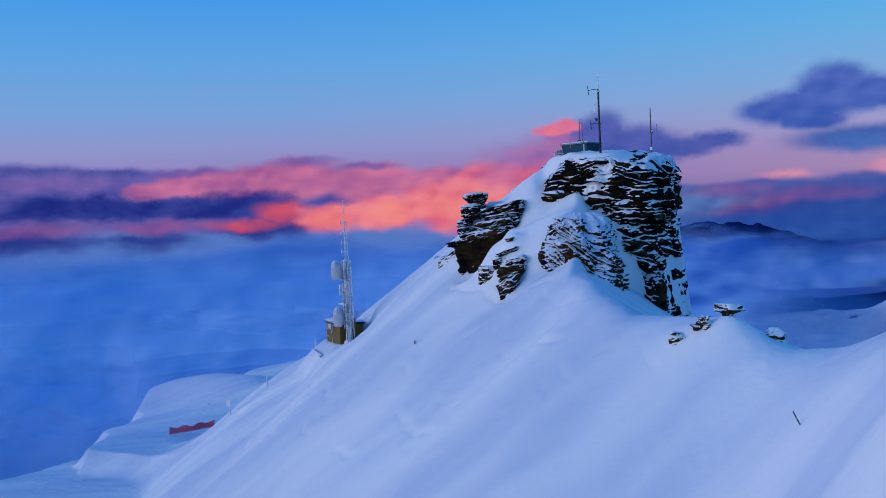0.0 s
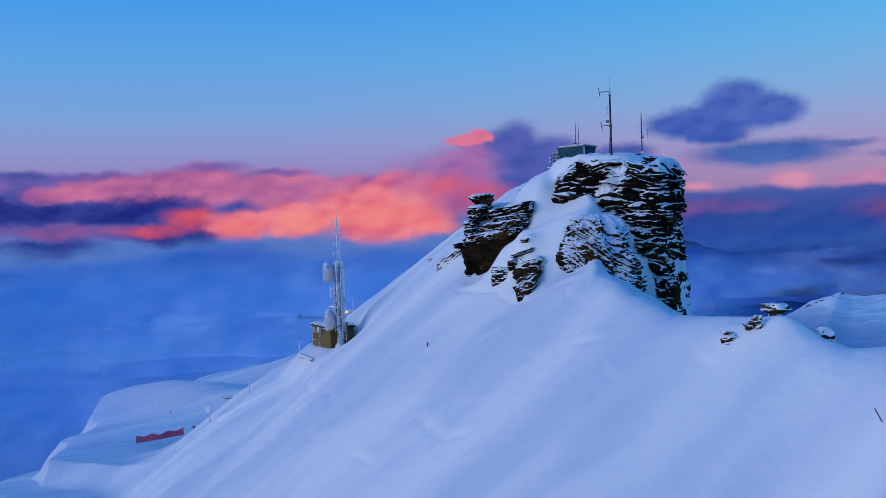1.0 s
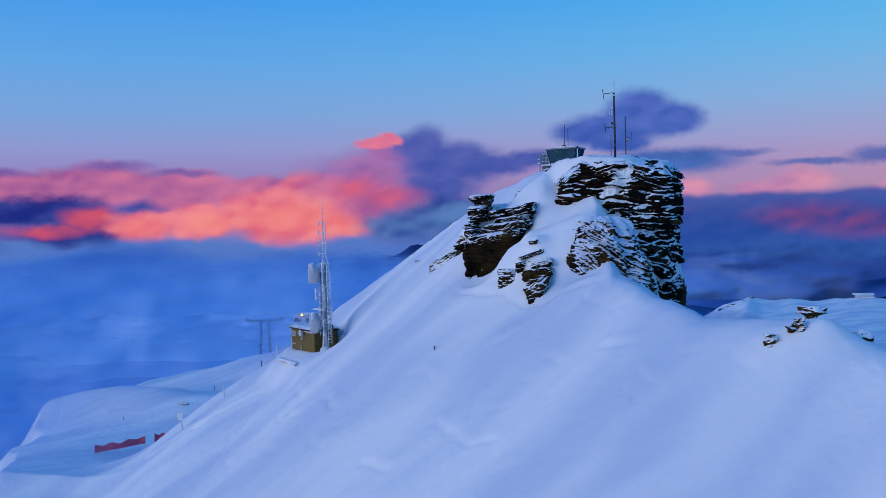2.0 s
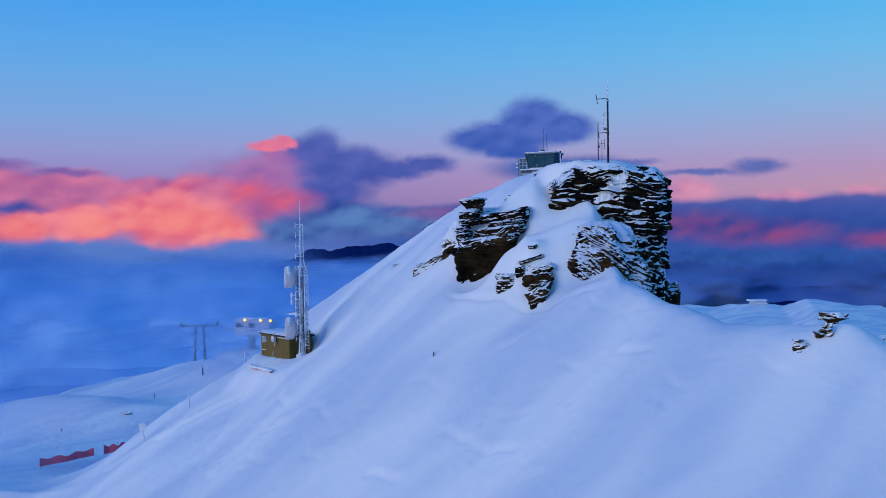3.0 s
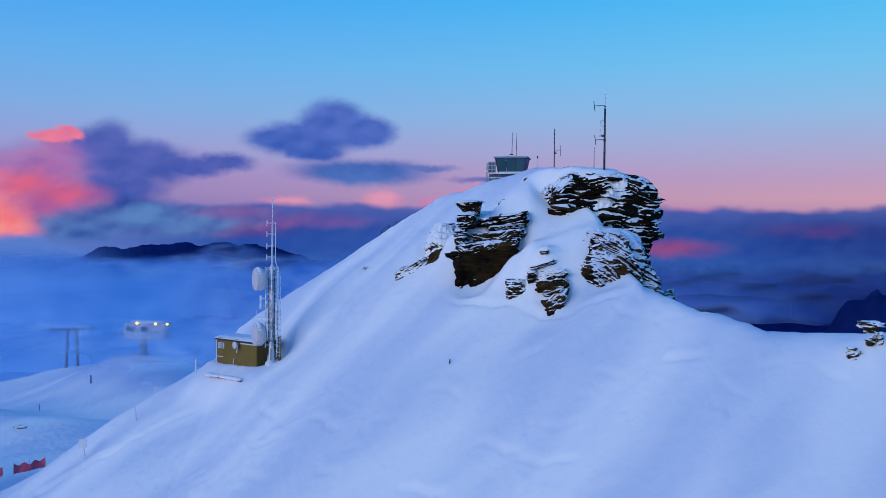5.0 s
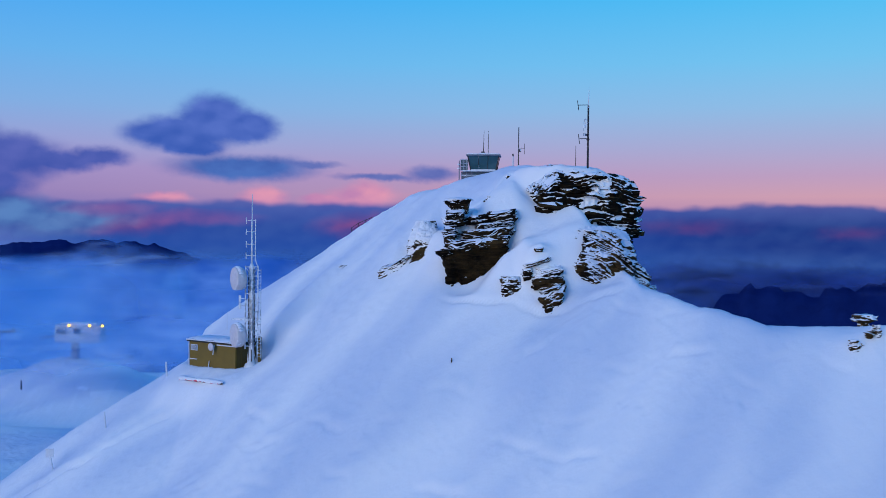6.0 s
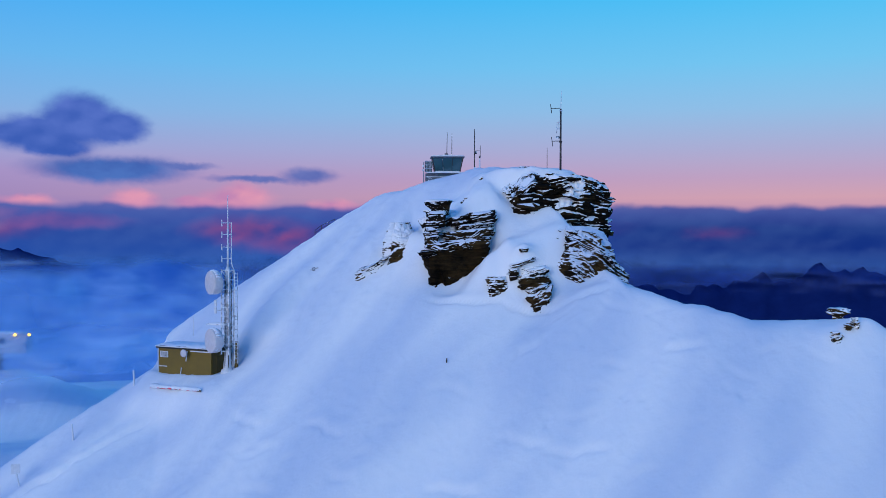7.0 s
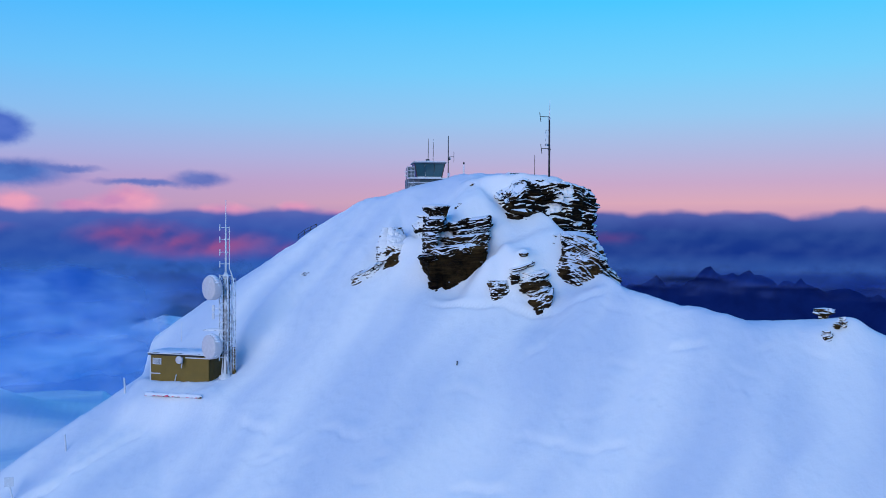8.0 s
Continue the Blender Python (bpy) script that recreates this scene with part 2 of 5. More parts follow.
def ground_build(n):
    """Snow high up, dark firs and scree low in the valley, with blue haze painted into their colour."""
    p = place(n)
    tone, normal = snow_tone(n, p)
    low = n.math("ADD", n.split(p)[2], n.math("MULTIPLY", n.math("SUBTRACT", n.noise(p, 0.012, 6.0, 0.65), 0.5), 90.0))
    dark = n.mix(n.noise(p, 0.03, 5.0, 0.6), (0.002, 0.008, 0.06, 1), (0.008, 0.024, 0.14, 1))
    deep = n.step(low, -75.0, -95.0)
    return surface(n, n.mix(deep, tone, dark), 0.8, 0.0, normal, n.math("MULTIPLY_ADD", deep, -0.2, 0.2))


def rock_build(cover=0.0, brown=0.5, spots=(), shade=1.0):
    """Layered dark schist with snow lying on the ledges.
    cover: how much snow clings to it; shade: how pale the stone is; spots: snowfields (+) or bare faces (-) as (x, z, half length, half width, tilt, weight)."""
    def build(n):
        p = place(n)
        wob = n.vec("MULTIPLY", n.noise(p, 0.5, 3.0, 0.5, True), (0.6, 0.6, 0.5))
        bent = n.vec("ADD", p, wob)
        bed = n.noise(n.vec("MULTIPLY", bent, (0.5, 0.5, 5.0)), 1.0, 5.0, 0.65)
        stain = n.noise(p, 0.35, 4.0, 0.6)
        tone = n.ramp(bed, [(0.38, (0.004, 0.003, 0.002, 1)), (0.54, (0.014, 0.009, 0.005, 1)), (0.66, (0.046, 0.030, 0.014, 1)), (0.82, (0.16, 0.11, 0.052, 1))])
        rust = n.mix(n.noise(p, 1.1, 4.0, 0.6), (0.05, 0.022, 0.010, 1), (0.15, 0.10, 0.035, 1))
        tone = n.mix(n.math("MULTIPLY", n.step(stain, 0.62 - 0.25 * brown, 0.78 - 0.25 * brown), n.math("MULTIPLY_ADD", bed, 1.6, -0.3, clamp=True)), tone, rust)
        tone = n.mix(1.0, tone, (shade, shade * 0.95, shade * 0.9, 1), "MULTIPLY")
        crack = n.noise(p, 4.0, 5.0, 0.7)
        normal = n.bump(n.math("ADD", bed, n.math("MULTIPLY", crack, 0.3)), 0.8, 0.25)
        up = n.split(n.node("ShaderNodeNewGeometry").outputs["Normal"])[2]
        veins = n.noise(n.vec("MULTIPLY", bent, (1.0, 1.0, 4.4)), 1.0, 6.0, 0.65)
        thin = n.noise(n.vec("MULTIPLY", bent, (2.6, 2.6, 13.0)), 1.0, 4.0, 0.6)
        patch = n.noise(p, 0.42, 3.0, 0.55)
        keep = n.math("MULTIPLY_ADD", n.step(patch, 0.38, 0.62), 1.4, 0.5)
        drift = n.math("ADD", n.math("MULTIPLY", up, keep), n.math("ADD", n.math("MULTIPLY", n.math("SUBTRACT", veins, 0.5), 0.8), n.math("MULTIPLY", n.math("SUBTRACT", patch, 0.5), 1.3)))
        drift = n.math("ADD", drift, n.math("MULTIPLY_ADD", n.math("SUBTRACT", thin, 0.5), 0.9, cover))
        x, y, z = n.split(n.vec("ADD", p, n.vec("MULTIPLY", n.vec("SUBTRACT", n.noise(p, 0.9, 4.0, 0.6, True), (0.5, 0.5, 0.5)), (1.3, 0, 1.3))))
        for sx, sz, ru, rv, tilt, weight in spots:
            c, s = math.cos(radians(tilt)), math.sin(radians(tilt))
            dx, dz = n.math("SUBTRACT", x, sx), n.math("SUBTRACT", z, sz)
            u = n.math("ADD", n.math("MULTIPLY", dx, c / ru), n.math("MULTIPLY", dz, s / ru))
            v = n.math("ADD", n.math("MULTIPLY", dx, -s / rv), n.math("MULTIPLY", dz, c / rv))
            d = n.math("ADD", n.math("MULTIPLY", u, u), n.math("MULTIPLY", v, v))
            drift = n.math("MULTIPLY_ADD", n.step(d, 1.35, 0.65), weight, drift)
        bare = surface(n, tone, 0.9, 0.0, normal, 0.08)
        snow_c, snow_n = snow_tone(n, p)
        white = surface(n, snow_c, 0.7, 0.0, snow_n, 0.2)
        m = n.node("ShaderNodeMixShader")
        n.put(m.inputs[0], n.step(drift, 0.38, 0.43))
        n.put(m.inputs[1], bare)
        n.put(m.inputs[2], white)
        return m.outputs[0]
    return build


def mist_build(n):
    """Thin cloud that lets part of the light through, denser with the distance; its shaded right side is coloured dark.
    """
    p = place(n)
    x, y, _ = n.split(p)
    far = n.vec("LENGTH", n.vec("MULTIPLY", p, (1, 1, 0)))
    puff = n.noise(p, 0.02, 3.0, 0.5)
    # side: 0 where the dim valley's shade is painted into the cloud, 1 elsewhere
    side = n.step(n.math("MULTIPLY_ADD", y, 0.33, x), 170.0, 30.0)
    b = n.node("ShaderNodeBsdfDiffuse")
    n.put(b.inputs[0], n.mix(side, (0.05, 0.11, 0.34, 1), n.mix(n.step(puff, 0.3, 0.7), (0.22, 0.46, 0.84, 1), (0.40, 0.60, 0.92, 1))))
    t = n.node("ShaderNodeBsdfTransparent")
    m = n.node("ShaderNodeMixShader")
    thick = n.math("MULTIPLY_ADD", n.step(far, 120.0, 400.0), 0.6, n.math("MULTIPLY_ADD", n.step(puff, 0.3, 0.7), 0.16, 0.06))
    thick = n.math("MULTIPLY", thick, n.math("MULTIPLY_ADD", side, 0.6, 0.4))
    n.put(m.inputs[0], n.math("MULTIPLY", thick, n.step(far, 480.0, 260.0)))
    n.put(m.inputs[1], t.outputs[0])
    n.put(m.inputs[2], b.outputs[0])
    return m.outputs[0]


def bank_build(top, soft, most, west, east, foot, pale, deep, seed, fine=1.0):
    """A bank of fog: billows, shaded in their colour, with a ragged, dissolving upper edge; angles in degrees about
    FOG_HEART.
    """
    def build(n):
        p = n.vec("SUBTRACT", place(n), FOG_HEART)
        x, y, z = n.split(p)
        az = n.math("MULTIPLY", n.math("ARCTAN2", x, y), 57.2958)
        el = n.math("MULTIPLY", n.math("ARCTAN2", z, n.vec("LENGTH", n.vec("MULTIPLY", p, (1, 1, 0)))), 57.2958)
        where = n.vec("MULTIPLY", n.xyz(az, el, seed * 7.3), (fine ** 1.6, fine, 1))
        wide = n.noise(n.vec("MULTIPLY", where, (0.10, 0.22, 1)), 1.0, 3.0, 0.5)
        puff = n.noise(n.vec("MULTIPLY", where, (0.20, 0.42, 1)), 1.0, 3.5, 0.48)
        # shifted noise gives each billow a painted lit side and shaded side
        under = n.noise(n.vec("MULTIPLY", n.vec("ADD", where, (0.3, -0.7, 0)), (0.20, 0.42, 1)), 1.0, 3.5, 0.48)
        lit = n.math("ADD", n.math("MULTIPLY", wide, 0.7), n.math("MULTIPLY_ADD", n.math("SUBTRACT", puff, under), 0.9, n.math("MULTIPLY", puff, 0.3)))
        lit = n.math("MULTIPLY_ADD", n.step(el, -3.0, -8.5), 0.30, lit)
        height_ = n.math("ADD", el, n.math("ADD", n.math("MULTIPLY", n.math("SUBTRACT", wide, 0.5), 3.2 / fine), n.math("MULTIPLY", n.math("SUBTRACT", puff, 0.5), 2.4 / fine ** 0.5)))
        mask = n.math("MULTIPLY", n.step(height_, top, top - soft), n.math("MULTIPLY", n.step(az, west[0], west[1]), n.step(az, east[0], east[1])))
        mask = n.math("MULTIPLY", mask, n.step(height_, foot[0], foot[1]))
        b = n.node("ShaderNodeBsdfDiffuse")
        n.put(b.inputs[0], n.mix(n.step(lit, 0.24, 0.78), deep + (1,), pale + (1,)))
        t = n.node("ShaderNodeBsdfTransparent")
        m = n.node("ShaderNodeMixShader")
        n.put(m.inputs[0], n.math("MULTIPLY", mask, most))
        n.put(m.inputs[1], t.outputs[0])
        n.put(m.inputs[2], b.outputs[0])
        return m.outputs[0]
    return build


FOG_HEART = (0.0, -80.0, 7.4)


def painted(colour, rough=0.5, metal=0.0, frost=0.0, spread=0.12, scale=3.0):
    """A plain coat with stains; frost: the share that rime covers."""
    def build(n):
        p = n.node("ShaderNodeTexCoord").outputs["Object"]
        stain = n.noise(p, scale, 4.0, 0.6)
        dark = tuple(c * (1 - 2 * spread) for c in colour) + (1,)
        light = tuple(min(1, c * (1 + spread)) for c in colour) + (1,)
        tone = n.mix(stain, dark, light)
        normal = n.bump(n.noise(p, scale * 8, 3.0), 0.15, 0.02)
        if frost:
            f = n.step(n.noise(p, 1.7, 6.0, 0.7), 0.5 + 0.22 * (1 - 2 * frost), 0.56 + 0.22 * (1 - 2 * frost))
            tone = n.mix(f, tone, (0.8, 0.83, 0.88, 1))
        return surface(n, tone, rough, metal, normal, 0.4)
    return build


SNOW = material("snow", snow_build)
GROUND = material("snow_and_valley", ground_build)
ROCK = material("schist", rock_build())
TOP_ROCK = material("schist_summit", rock_build(-0.05, 0.3, [(6.3, 11.1, 2.3, 0.7, 46, 1.3), (2.8, 11.0, 2.8, 1.3, 22, -0.5), (9.2, 6.5, 2.4, 5.0, 0, 0.2), (10.5, 4.6, 1.2, 1.0, 0, -0.3)]))
CAVE_ROCK = material("schist_beds", rock_build(0.09, 0.5))
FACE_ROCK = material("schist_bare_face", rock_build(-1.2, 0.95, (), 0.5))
CORE_ROCK = material("schist_under_snow", rock_build(0.62, 0.4))
THIN_ROCK = material("schist_thin_beds", rock_build(0.26, 1.0, [(4.9, 6.6, 1.2, 0.7, -25, -0.65), (3.5, 4.2, 0.6, 0.7, 0, -0.45), (6.3, 4.0, 0.5, 0.5, 0, -0.4)]))
LOW_ROCK = material("schist_buttress", rock_build(0.06, 0.95))
SNOWY_ROCK = material("schist_snowed", rock_build(0.34, 1.0, [(-10.0, 5.0, 1.5, 0.8, 16, -1.2), (-10.0, 7.2, 1.2, 0.9, 0, 0.5)]))
BOULDER = material("schist_boulder", rock_build(0.34, 1.0))
MIST = material("mist", mist_build)

# ---- shaping helpers ----


def hash3(i, j, k, seed):
    h = (i * 374761393 + j * 668265263 + k * 2147483647 + seed * 144269504) & 0xFFFFFFFF
    h = ((h ^ (h >> 13)) * 1274126177) & 0xFFFFFFFF
    return ((h ^ (h >> 16)) & 0xFFFFFF) / 0xFFFFFF * 2 - 1


def value_noise(x, y, z, seed=0):
    """Smooth noise between -1 and 1 over arrays."""
    x, y, z = np.broadcast_arrays(np.asarray(x, float), np.asarray(y, float), np.asarray(z, float))
    i, j, k = (np.floor(a).astype(np.int64) for a in (x, y, z))
    u, v, w = x - i, y - j, z - k
    u, v, w = (a * a * (3 - 2 * a) for a in (u, v, w))
    out = 0
    for a in (0, 1):
        for b in (0, 1):
            for c in (0, 1):
                out = out + hash3(i + a, j + b, k + c, seed) * (u if a else 1 - u) * (v if b else 1 - v) * (w if c else 1 - w)
    return out


def fbm(x, y, z=0.0, octaves=4, seed=0, gain=0.5):
    out, amp = 0, 1.0
    for o in range(octaves):
        out = out + amp * value_noise(np.asarray(x) * 2**o, np.asarray(y) * 2**o, np.asarray(z) * 2**o, seed + o)
        amp *= gain
    return out


def smin(a, b, k):
    h = np.clip(0.5 + 0.5 * (b - a) / k, 0, 1)
    return b + (a - b) * h - k * h * (1 - h)


def smax(a, b, k):
    return -smin(-a, -b, k)


def rise(t):
    """A soft step from 0 to 1."""
    return 1 / (1 + np.exp(-np.clip(t, -30, 30) * 2))


def bump_at(x, y, cx, cy, rx, ry, turn=0.0):
    c, s = math.cos(radians(turn)), math.sin(radians(turn))
    u, v = (x - cx) * c + (y - cy) * s, -(x - cx) * s + (y - cy) * c
    return np.exp(-(u / rx) ** 2 - (v / ry) ** 2)


def mesh_from_grid(name, pts, mat, wrap=False, caps=False):
    """One smooth mesh from a grid of points (rows, columns, 3)."""
    r, c, _ = pts.shape
    idx = np.arange(r * c).reshape(r, c)
    if wrap:
        idx = np.concatenate([idx, idx[:, :1]], 1)
    quads = np.stack([idx[:-1, :-1], idx[:-1, 1:], idx[1:, 1:], idx[1:, :-1]], -1).reshape(-1, 4)
    faces = quads.tolist()
    if caps:
        faces += [idx[-1, :c].tolist(), idx[0, :c][::-1].tolist()]
    me = bpy.data.meshes.new(name)
    me.from_pydata(pts.reshape(-1, 3).tolist(), [], faces)
    me.polygons.foreach_set("use_smooth", [True] * len(me.polygons))
    me.materials.append(mat)
    me.update()
    return me


# ---- the mountain ----


HUT_FOOT = -6.15     # level of the snow at the hut


def height(x, y):
    """Snow surface of the peak and the country round it."""
    x, y = np.asarray(x, float), np.asarray(y, float)
    front = 0.42 * x + 0.74 * y + 0.9
    left = np.interp(x, [-120, -60, -52, -46.8, -44.4, -40, -33, 0, 40], [-72, -35.8, -31.4, -28.3, -26.9, -24.5, -22.0, 0, 27]) + 0.5 * y + 6.7
    front = front - 0.13 * np.maximum(0, x - 11) - 0.12 * np.maximum(0, x - 22) + 2.4 * np.logaddexp(0, np.minimum(x - 28.5, 9) / 2.5) * np.minimum(0.28 * np.logaddexp(0, (-11 - y) / 4), 1.3)
    right = 3.2 - 0.184 * (y + rise((x - 27) / 2.5) * np.logaddexp(0, (-12 - y) / 1.5) * 1.5 - 1.4) + np.where(x > 8, 0.55, 2.5) * (8 - np.minimum(x, 16)) - 0.45 * np.maximum(0, y - 8)
    right = right + np.interp(x, [10, 12, 15.5, 20, 24, 26.5, 28.5, 31, 34, 45, 60], [0, -0.4, -0.7, -0.8, -1.3, -2.0, -2.4, -2.1, -0.9, 1.6, 3.6])
    right = right - 0.3 * np.clip(x - 25, 0, 6) * rise((y + 7) / 2.5) - 0.25 * np.maximum(0, x - 24) * rise((y + 4) / 3)
    back = 8.3 + 0.67 * (x + 16.6) - 0.55 * (y - 27)
    # shelves behind the lower crags
    front = front + 2.0 * rise((y - 2.8) / 0.7) * (1 - 0.6 * rise((y - 6.2) / 1.0)) * rise((x + 1.8) / 0.6) * rise((5.4 - x) / 1.1)
    # the spur left of the hut falls away behind its crest
    spur = np.interp(x, [-60, -52, -46.8, -44.4, -40, -36, -34.3, -33.2, -28], [-22.0, -17.3, -13.7, -12.2, -9.4, -6.6, -5.2, 2.0, 60.0]) - 0.62 * (y - np.interp(x, [-60, -47, -36], [14.0, 15.2, 17.6]))
    h = smin(smin(smin(front, left, 3.0), right, 2.0), spur, 1.2)
    h = h + 3.4 * rise((y - 8.9) / 1.0) * rise((x + 9.0) / 1.8) * rise((-0.6 - x) / 1.8) * (1 - rise((y - 15) / 3))
    r = np.sqrt(((x - 5.0) / np.where(x > 5, 5.2, 7.5)) ** 2 + ((y - 17.5) / 8.0) ** 2)
    dome = 14.8 - 0.9 * r**2 - np.interp(x, [-1, 3], [28.0, 62.0]) * np.maximum(0, r - 0.9) ** 1.25
    h = smax(h, dome, 1.0)
    top = 14.55 - 0.06 * np.maximum(0, y - 18) - (0.012 + 0.036 * rise((19 - y) / 2)) * np.clip(4 - x, 0, 12) ** 2 - 0.30 * np.clip(x - 4.4, 0, 13) ** 1.2
    h = smin(h, top, 1.2)
    h = smin(h, back, 3.0) + 0.3 * bump_at(x, y, -0.8, 20.8, 4.5, 4.0) + 0.25 * bump_at(x, y, -6.5, 23.0, 4.0, 3.5)
    h = h - 0.6 * bump_at(x, y, 2.5, 14.5, 2.6, 3.0) - 0.55 * bump_at(x, y, 4.4, 11.2, 1.8, 1.6) + 0.5 * bump_at(x, y, 0.3, 20.0, 3.2, 2.6)
    # drift lobe above the brow, snow dome on the buttress
    off, along = 0.92 * (x + 2.2) - 0.39 * (y - 16.0), -0.39 * (x + 2.2) - 0.92 * (y - 16.0)
    h = h + (0.9 * rise(off / 0.6) - 0.4 * rise((off - 3.0) / 1.4) - 0.5 * rise((off + 3.0) / 1.4)) * rise((along + 0.6) / 0.8) * rise((5.6 - along) / 0.6)
    h = h + 1.4 * bump_at(x, y, -0.3, 3.1, 1.4, 0.9)
    # terrace of the ski station
    flat = -20.8 + 0.03 * (y - 20) + 3.8 * bump_at(x, y, -80, 42, 26, 7) + 6.5 * bump_at(x, y, -61, 68, 13, 10) + 2.7 * bump_at(x, y, -78, 82, 12, 9)
    flat = flat - 0.12 * np.maximum(0, -x - 72) - 1.3 * np.maximum(0, np.interp(y, [0, 12, 30, 44, 80], [-66, -74, -87, -95, -104]) - x + 2.0 * fbm(y * 0.12, x * 0.12, 0, 3, 77)) ** 0.9 - 0.5 * np.maximum(0, y - 95) - 0.9 * np.maximum(0, 8 - y)
    flat = flat - 0.8 * np.maximum(0, x + 40)
    apron = -24.0 + 0.02 * (x + 75) - 1.1 * np.maximum(0, -77 - x + 0.8 * fbm(y * 0.15, x * 0.1, 0, 3, 78)) ** 0.9 - 0.6 * np.maximum(0, -12 - y) - 0.8 * np.maximum(0, y - 20)
    h = smax(smax(h, flat, 3.0), apron, 1.0)
    # level ground dug for the hut, knoll of the ridge stones
    u, v = 0.809 * (x + 33.6) - 0.588 * (y - 16.06), 0.588 * (x + 33.6) + 0.809 * (y - 16.06)
    yard = rise((u + 1.8) / 0.8) * rise((8.6 - u) / 2.4) * rise((v + 3.1) / 0.8) * rise((3.4 - v) / 0.6)
    h = h + yard * (HUT_FOOT + 0.05 * np.clip(u, 0, 8) + (0.61 - 0.04 * np.clip(u, -2, 9)) * np.minimum(v + 0.2, 0) - h)
    h = h + 1.05 * bump_at(x, y, 24.0, -12.1, 2.0, 1.5) + 0.6 * bump_at(x, y, 23.6, -9.6, 2.6, 1.5) + 0.4 * bump_at(x, y, 20.8, -12.6, 1.6, 1.4)
    h = h - 0.55 * bump_at(x, y, 0, -0.3, 2.5, 1.5) - 0.8 * bump_at(x, y, 5.3, 1.6, 2.4, 1.7) - 1.1 * bump_at(x, y, -6.0, 6.2, 2.6, 1.6)
    # wind moat under the crags
    moat = y - np.interp(x, [-9, -8.6, -4.4, -0.5, 2.1, 5.3, 7], [5.4, 5.0, 2.7, 0.7, -0.3, -0.9, -1.1]) - 0.35 * fbm(x * 0.7, 0, 0, 4, 19)
    h = h + 0.22 * (rise(moat / 0.2) - rise((moat - 0.8) / 0.6) - 0.9 * np.exp(-((moat + 0.12) / 0.2) ** 2)) * rise((x + 8.6) / 0.5) * rise((6.2 - x) / 0.6) * (0.5 + 0.9 * np.clip(fbm(x * 0.45, 3, 0, 2, 29) + 0.4, 0, 1))
    h = h + 1.9 * bump_at(x, y, -3.0, 5.0, 1.9, 1.3) * rise((y - 2.4) / 0.5)
    # wind scars and old tracks in the crust
    for ax, ay, bx, by, lip in ((-5.9, -8.7, -2.9, -11.3, 0.12), (-2.9, -11.3, 1.1, -13.9, 0.12), (-11.8, -9.9, -8.4, -12.0, 0.16), (-20.2, -1.0, -17.4, -3.4, 0.16), (-26.1, 4.9, -24.0, 1.8, 0.16), (-3.2, -2.9, 0.0, -2.7, 0.14), (8.0, -9.0, 11.0, -10.0, 0.14), (-49.5, 9.1, -41.5, 9.6, 0.3), (-41.5, 9.6, -34.0, 11.5, 0.16)):
        run = math.hypot(bx - ax, by - ay)
        along = ((x - ax) * (bx - ax) + (y - ay) * (by - ay)) / run
        off = ((y - ay) * (bx - ax) - (x - ax) * (by - ay)) / run + 0.25 * fbm(along * 0.9, ax, 0, 3, 33)
        h = h + lip * (rise(off / 0.15) - rise((off - 0.8) / 0.5) - 1.0 * np.exp(-((off + 0.15) / 0.26) ** 2)) * rise(along / 0.3) * rise((run - along) / 0.3)
    rng = random.Random(41)
    for _ in range(34):
        ax, ay, turn, run, lip = rng.uniform(-34, 20), rng.uniform(-19, 3), radians(rng.uniform(-50, -5)), rng.uniform(0.8, 2.8), rng.uniform(0.06, 0.13)
        along = (x - ax) * math.cos(turn) + (y - ay) * math.sin(turn)
        off = (y - ay) * math.cos(turn) - (x - ax) * math.sin(turn) + 0.12 * np.sin(along * 2.1 + ax)
        h = h + (lip * (rise(off / 0.15) - rise((off - 0.7) / 0.4)) - lip * np.exp(-((off + 0.1) / 0.26) ** 2)) * rise(along / 0.25) * rise((run - along) / 0.25)
    for ax, ay, bx, by in ((10.6, -13.5, 11.8, -14.8), (-2.2, -8.2, -2.1, -9.7), (3.6, -10.2, 5.2, -12.4)):
        for i in range(4):
            h = h - 0.13 * bump_at(x, y, ax + (bx - ax) * i / 3 + 0.15 * (-1) ** i, ay + (by - ay) * i / 3, 0.24, 0.2)
    # drifts that run down the slope, and small dents
    u, v = 0.57 * x - 0.82 * y, 0.82 * x + 0.57 * y
    h = h + 0.6 * fbm(u * 0.12, v * 0.022, 0, 3, 16, 0.4) + 0.11 * fbm(u * 0.38, v * 0.06, 0, 3, 8) + 0.03 * fbm(x * 1.5, y * 1.5, 0, 2, 15)
    h = h + (0.13 * fbm(x * 0.55, y * 0.38, 0, 4, 57) + 0.16 * np.maximum(0, fbm(x * 0.3 + 5, y * 0.22, 0, 3, 58))) * rise((y - 9) / 2) * rise((x + 22) / 4) * rise((34 - y) / 4)
    crust = fbm(u * 0.22, v * 0.5, 0, 4, 25)
    h = h + 0.05 * rise((crust - 0.45) / 0.05) * rise((0.62 - crust) / 0.08)
    # drift that fills the furrow above the hut
    along, off = 0.816 * (x + 26.4) + 0.578 * (y - 14.3), -0.578 * (x + 26.4) + 0.816 * (y - 14.3)
    h = h + 0.85 * np.exp(-((off + 0.3) / 1.6) ** 2) * rise(along / 0.5) * rise((9.0 - along) / 2.5)
    # valley
    d = np.hypot(x, y)
    floor = -105 - 0.042 * np.minimum(d, 4700) + 25 * fbm(x * 0.004, y * 0.004, 0, 4, 21)
    return smax(h, floor, 8.0)


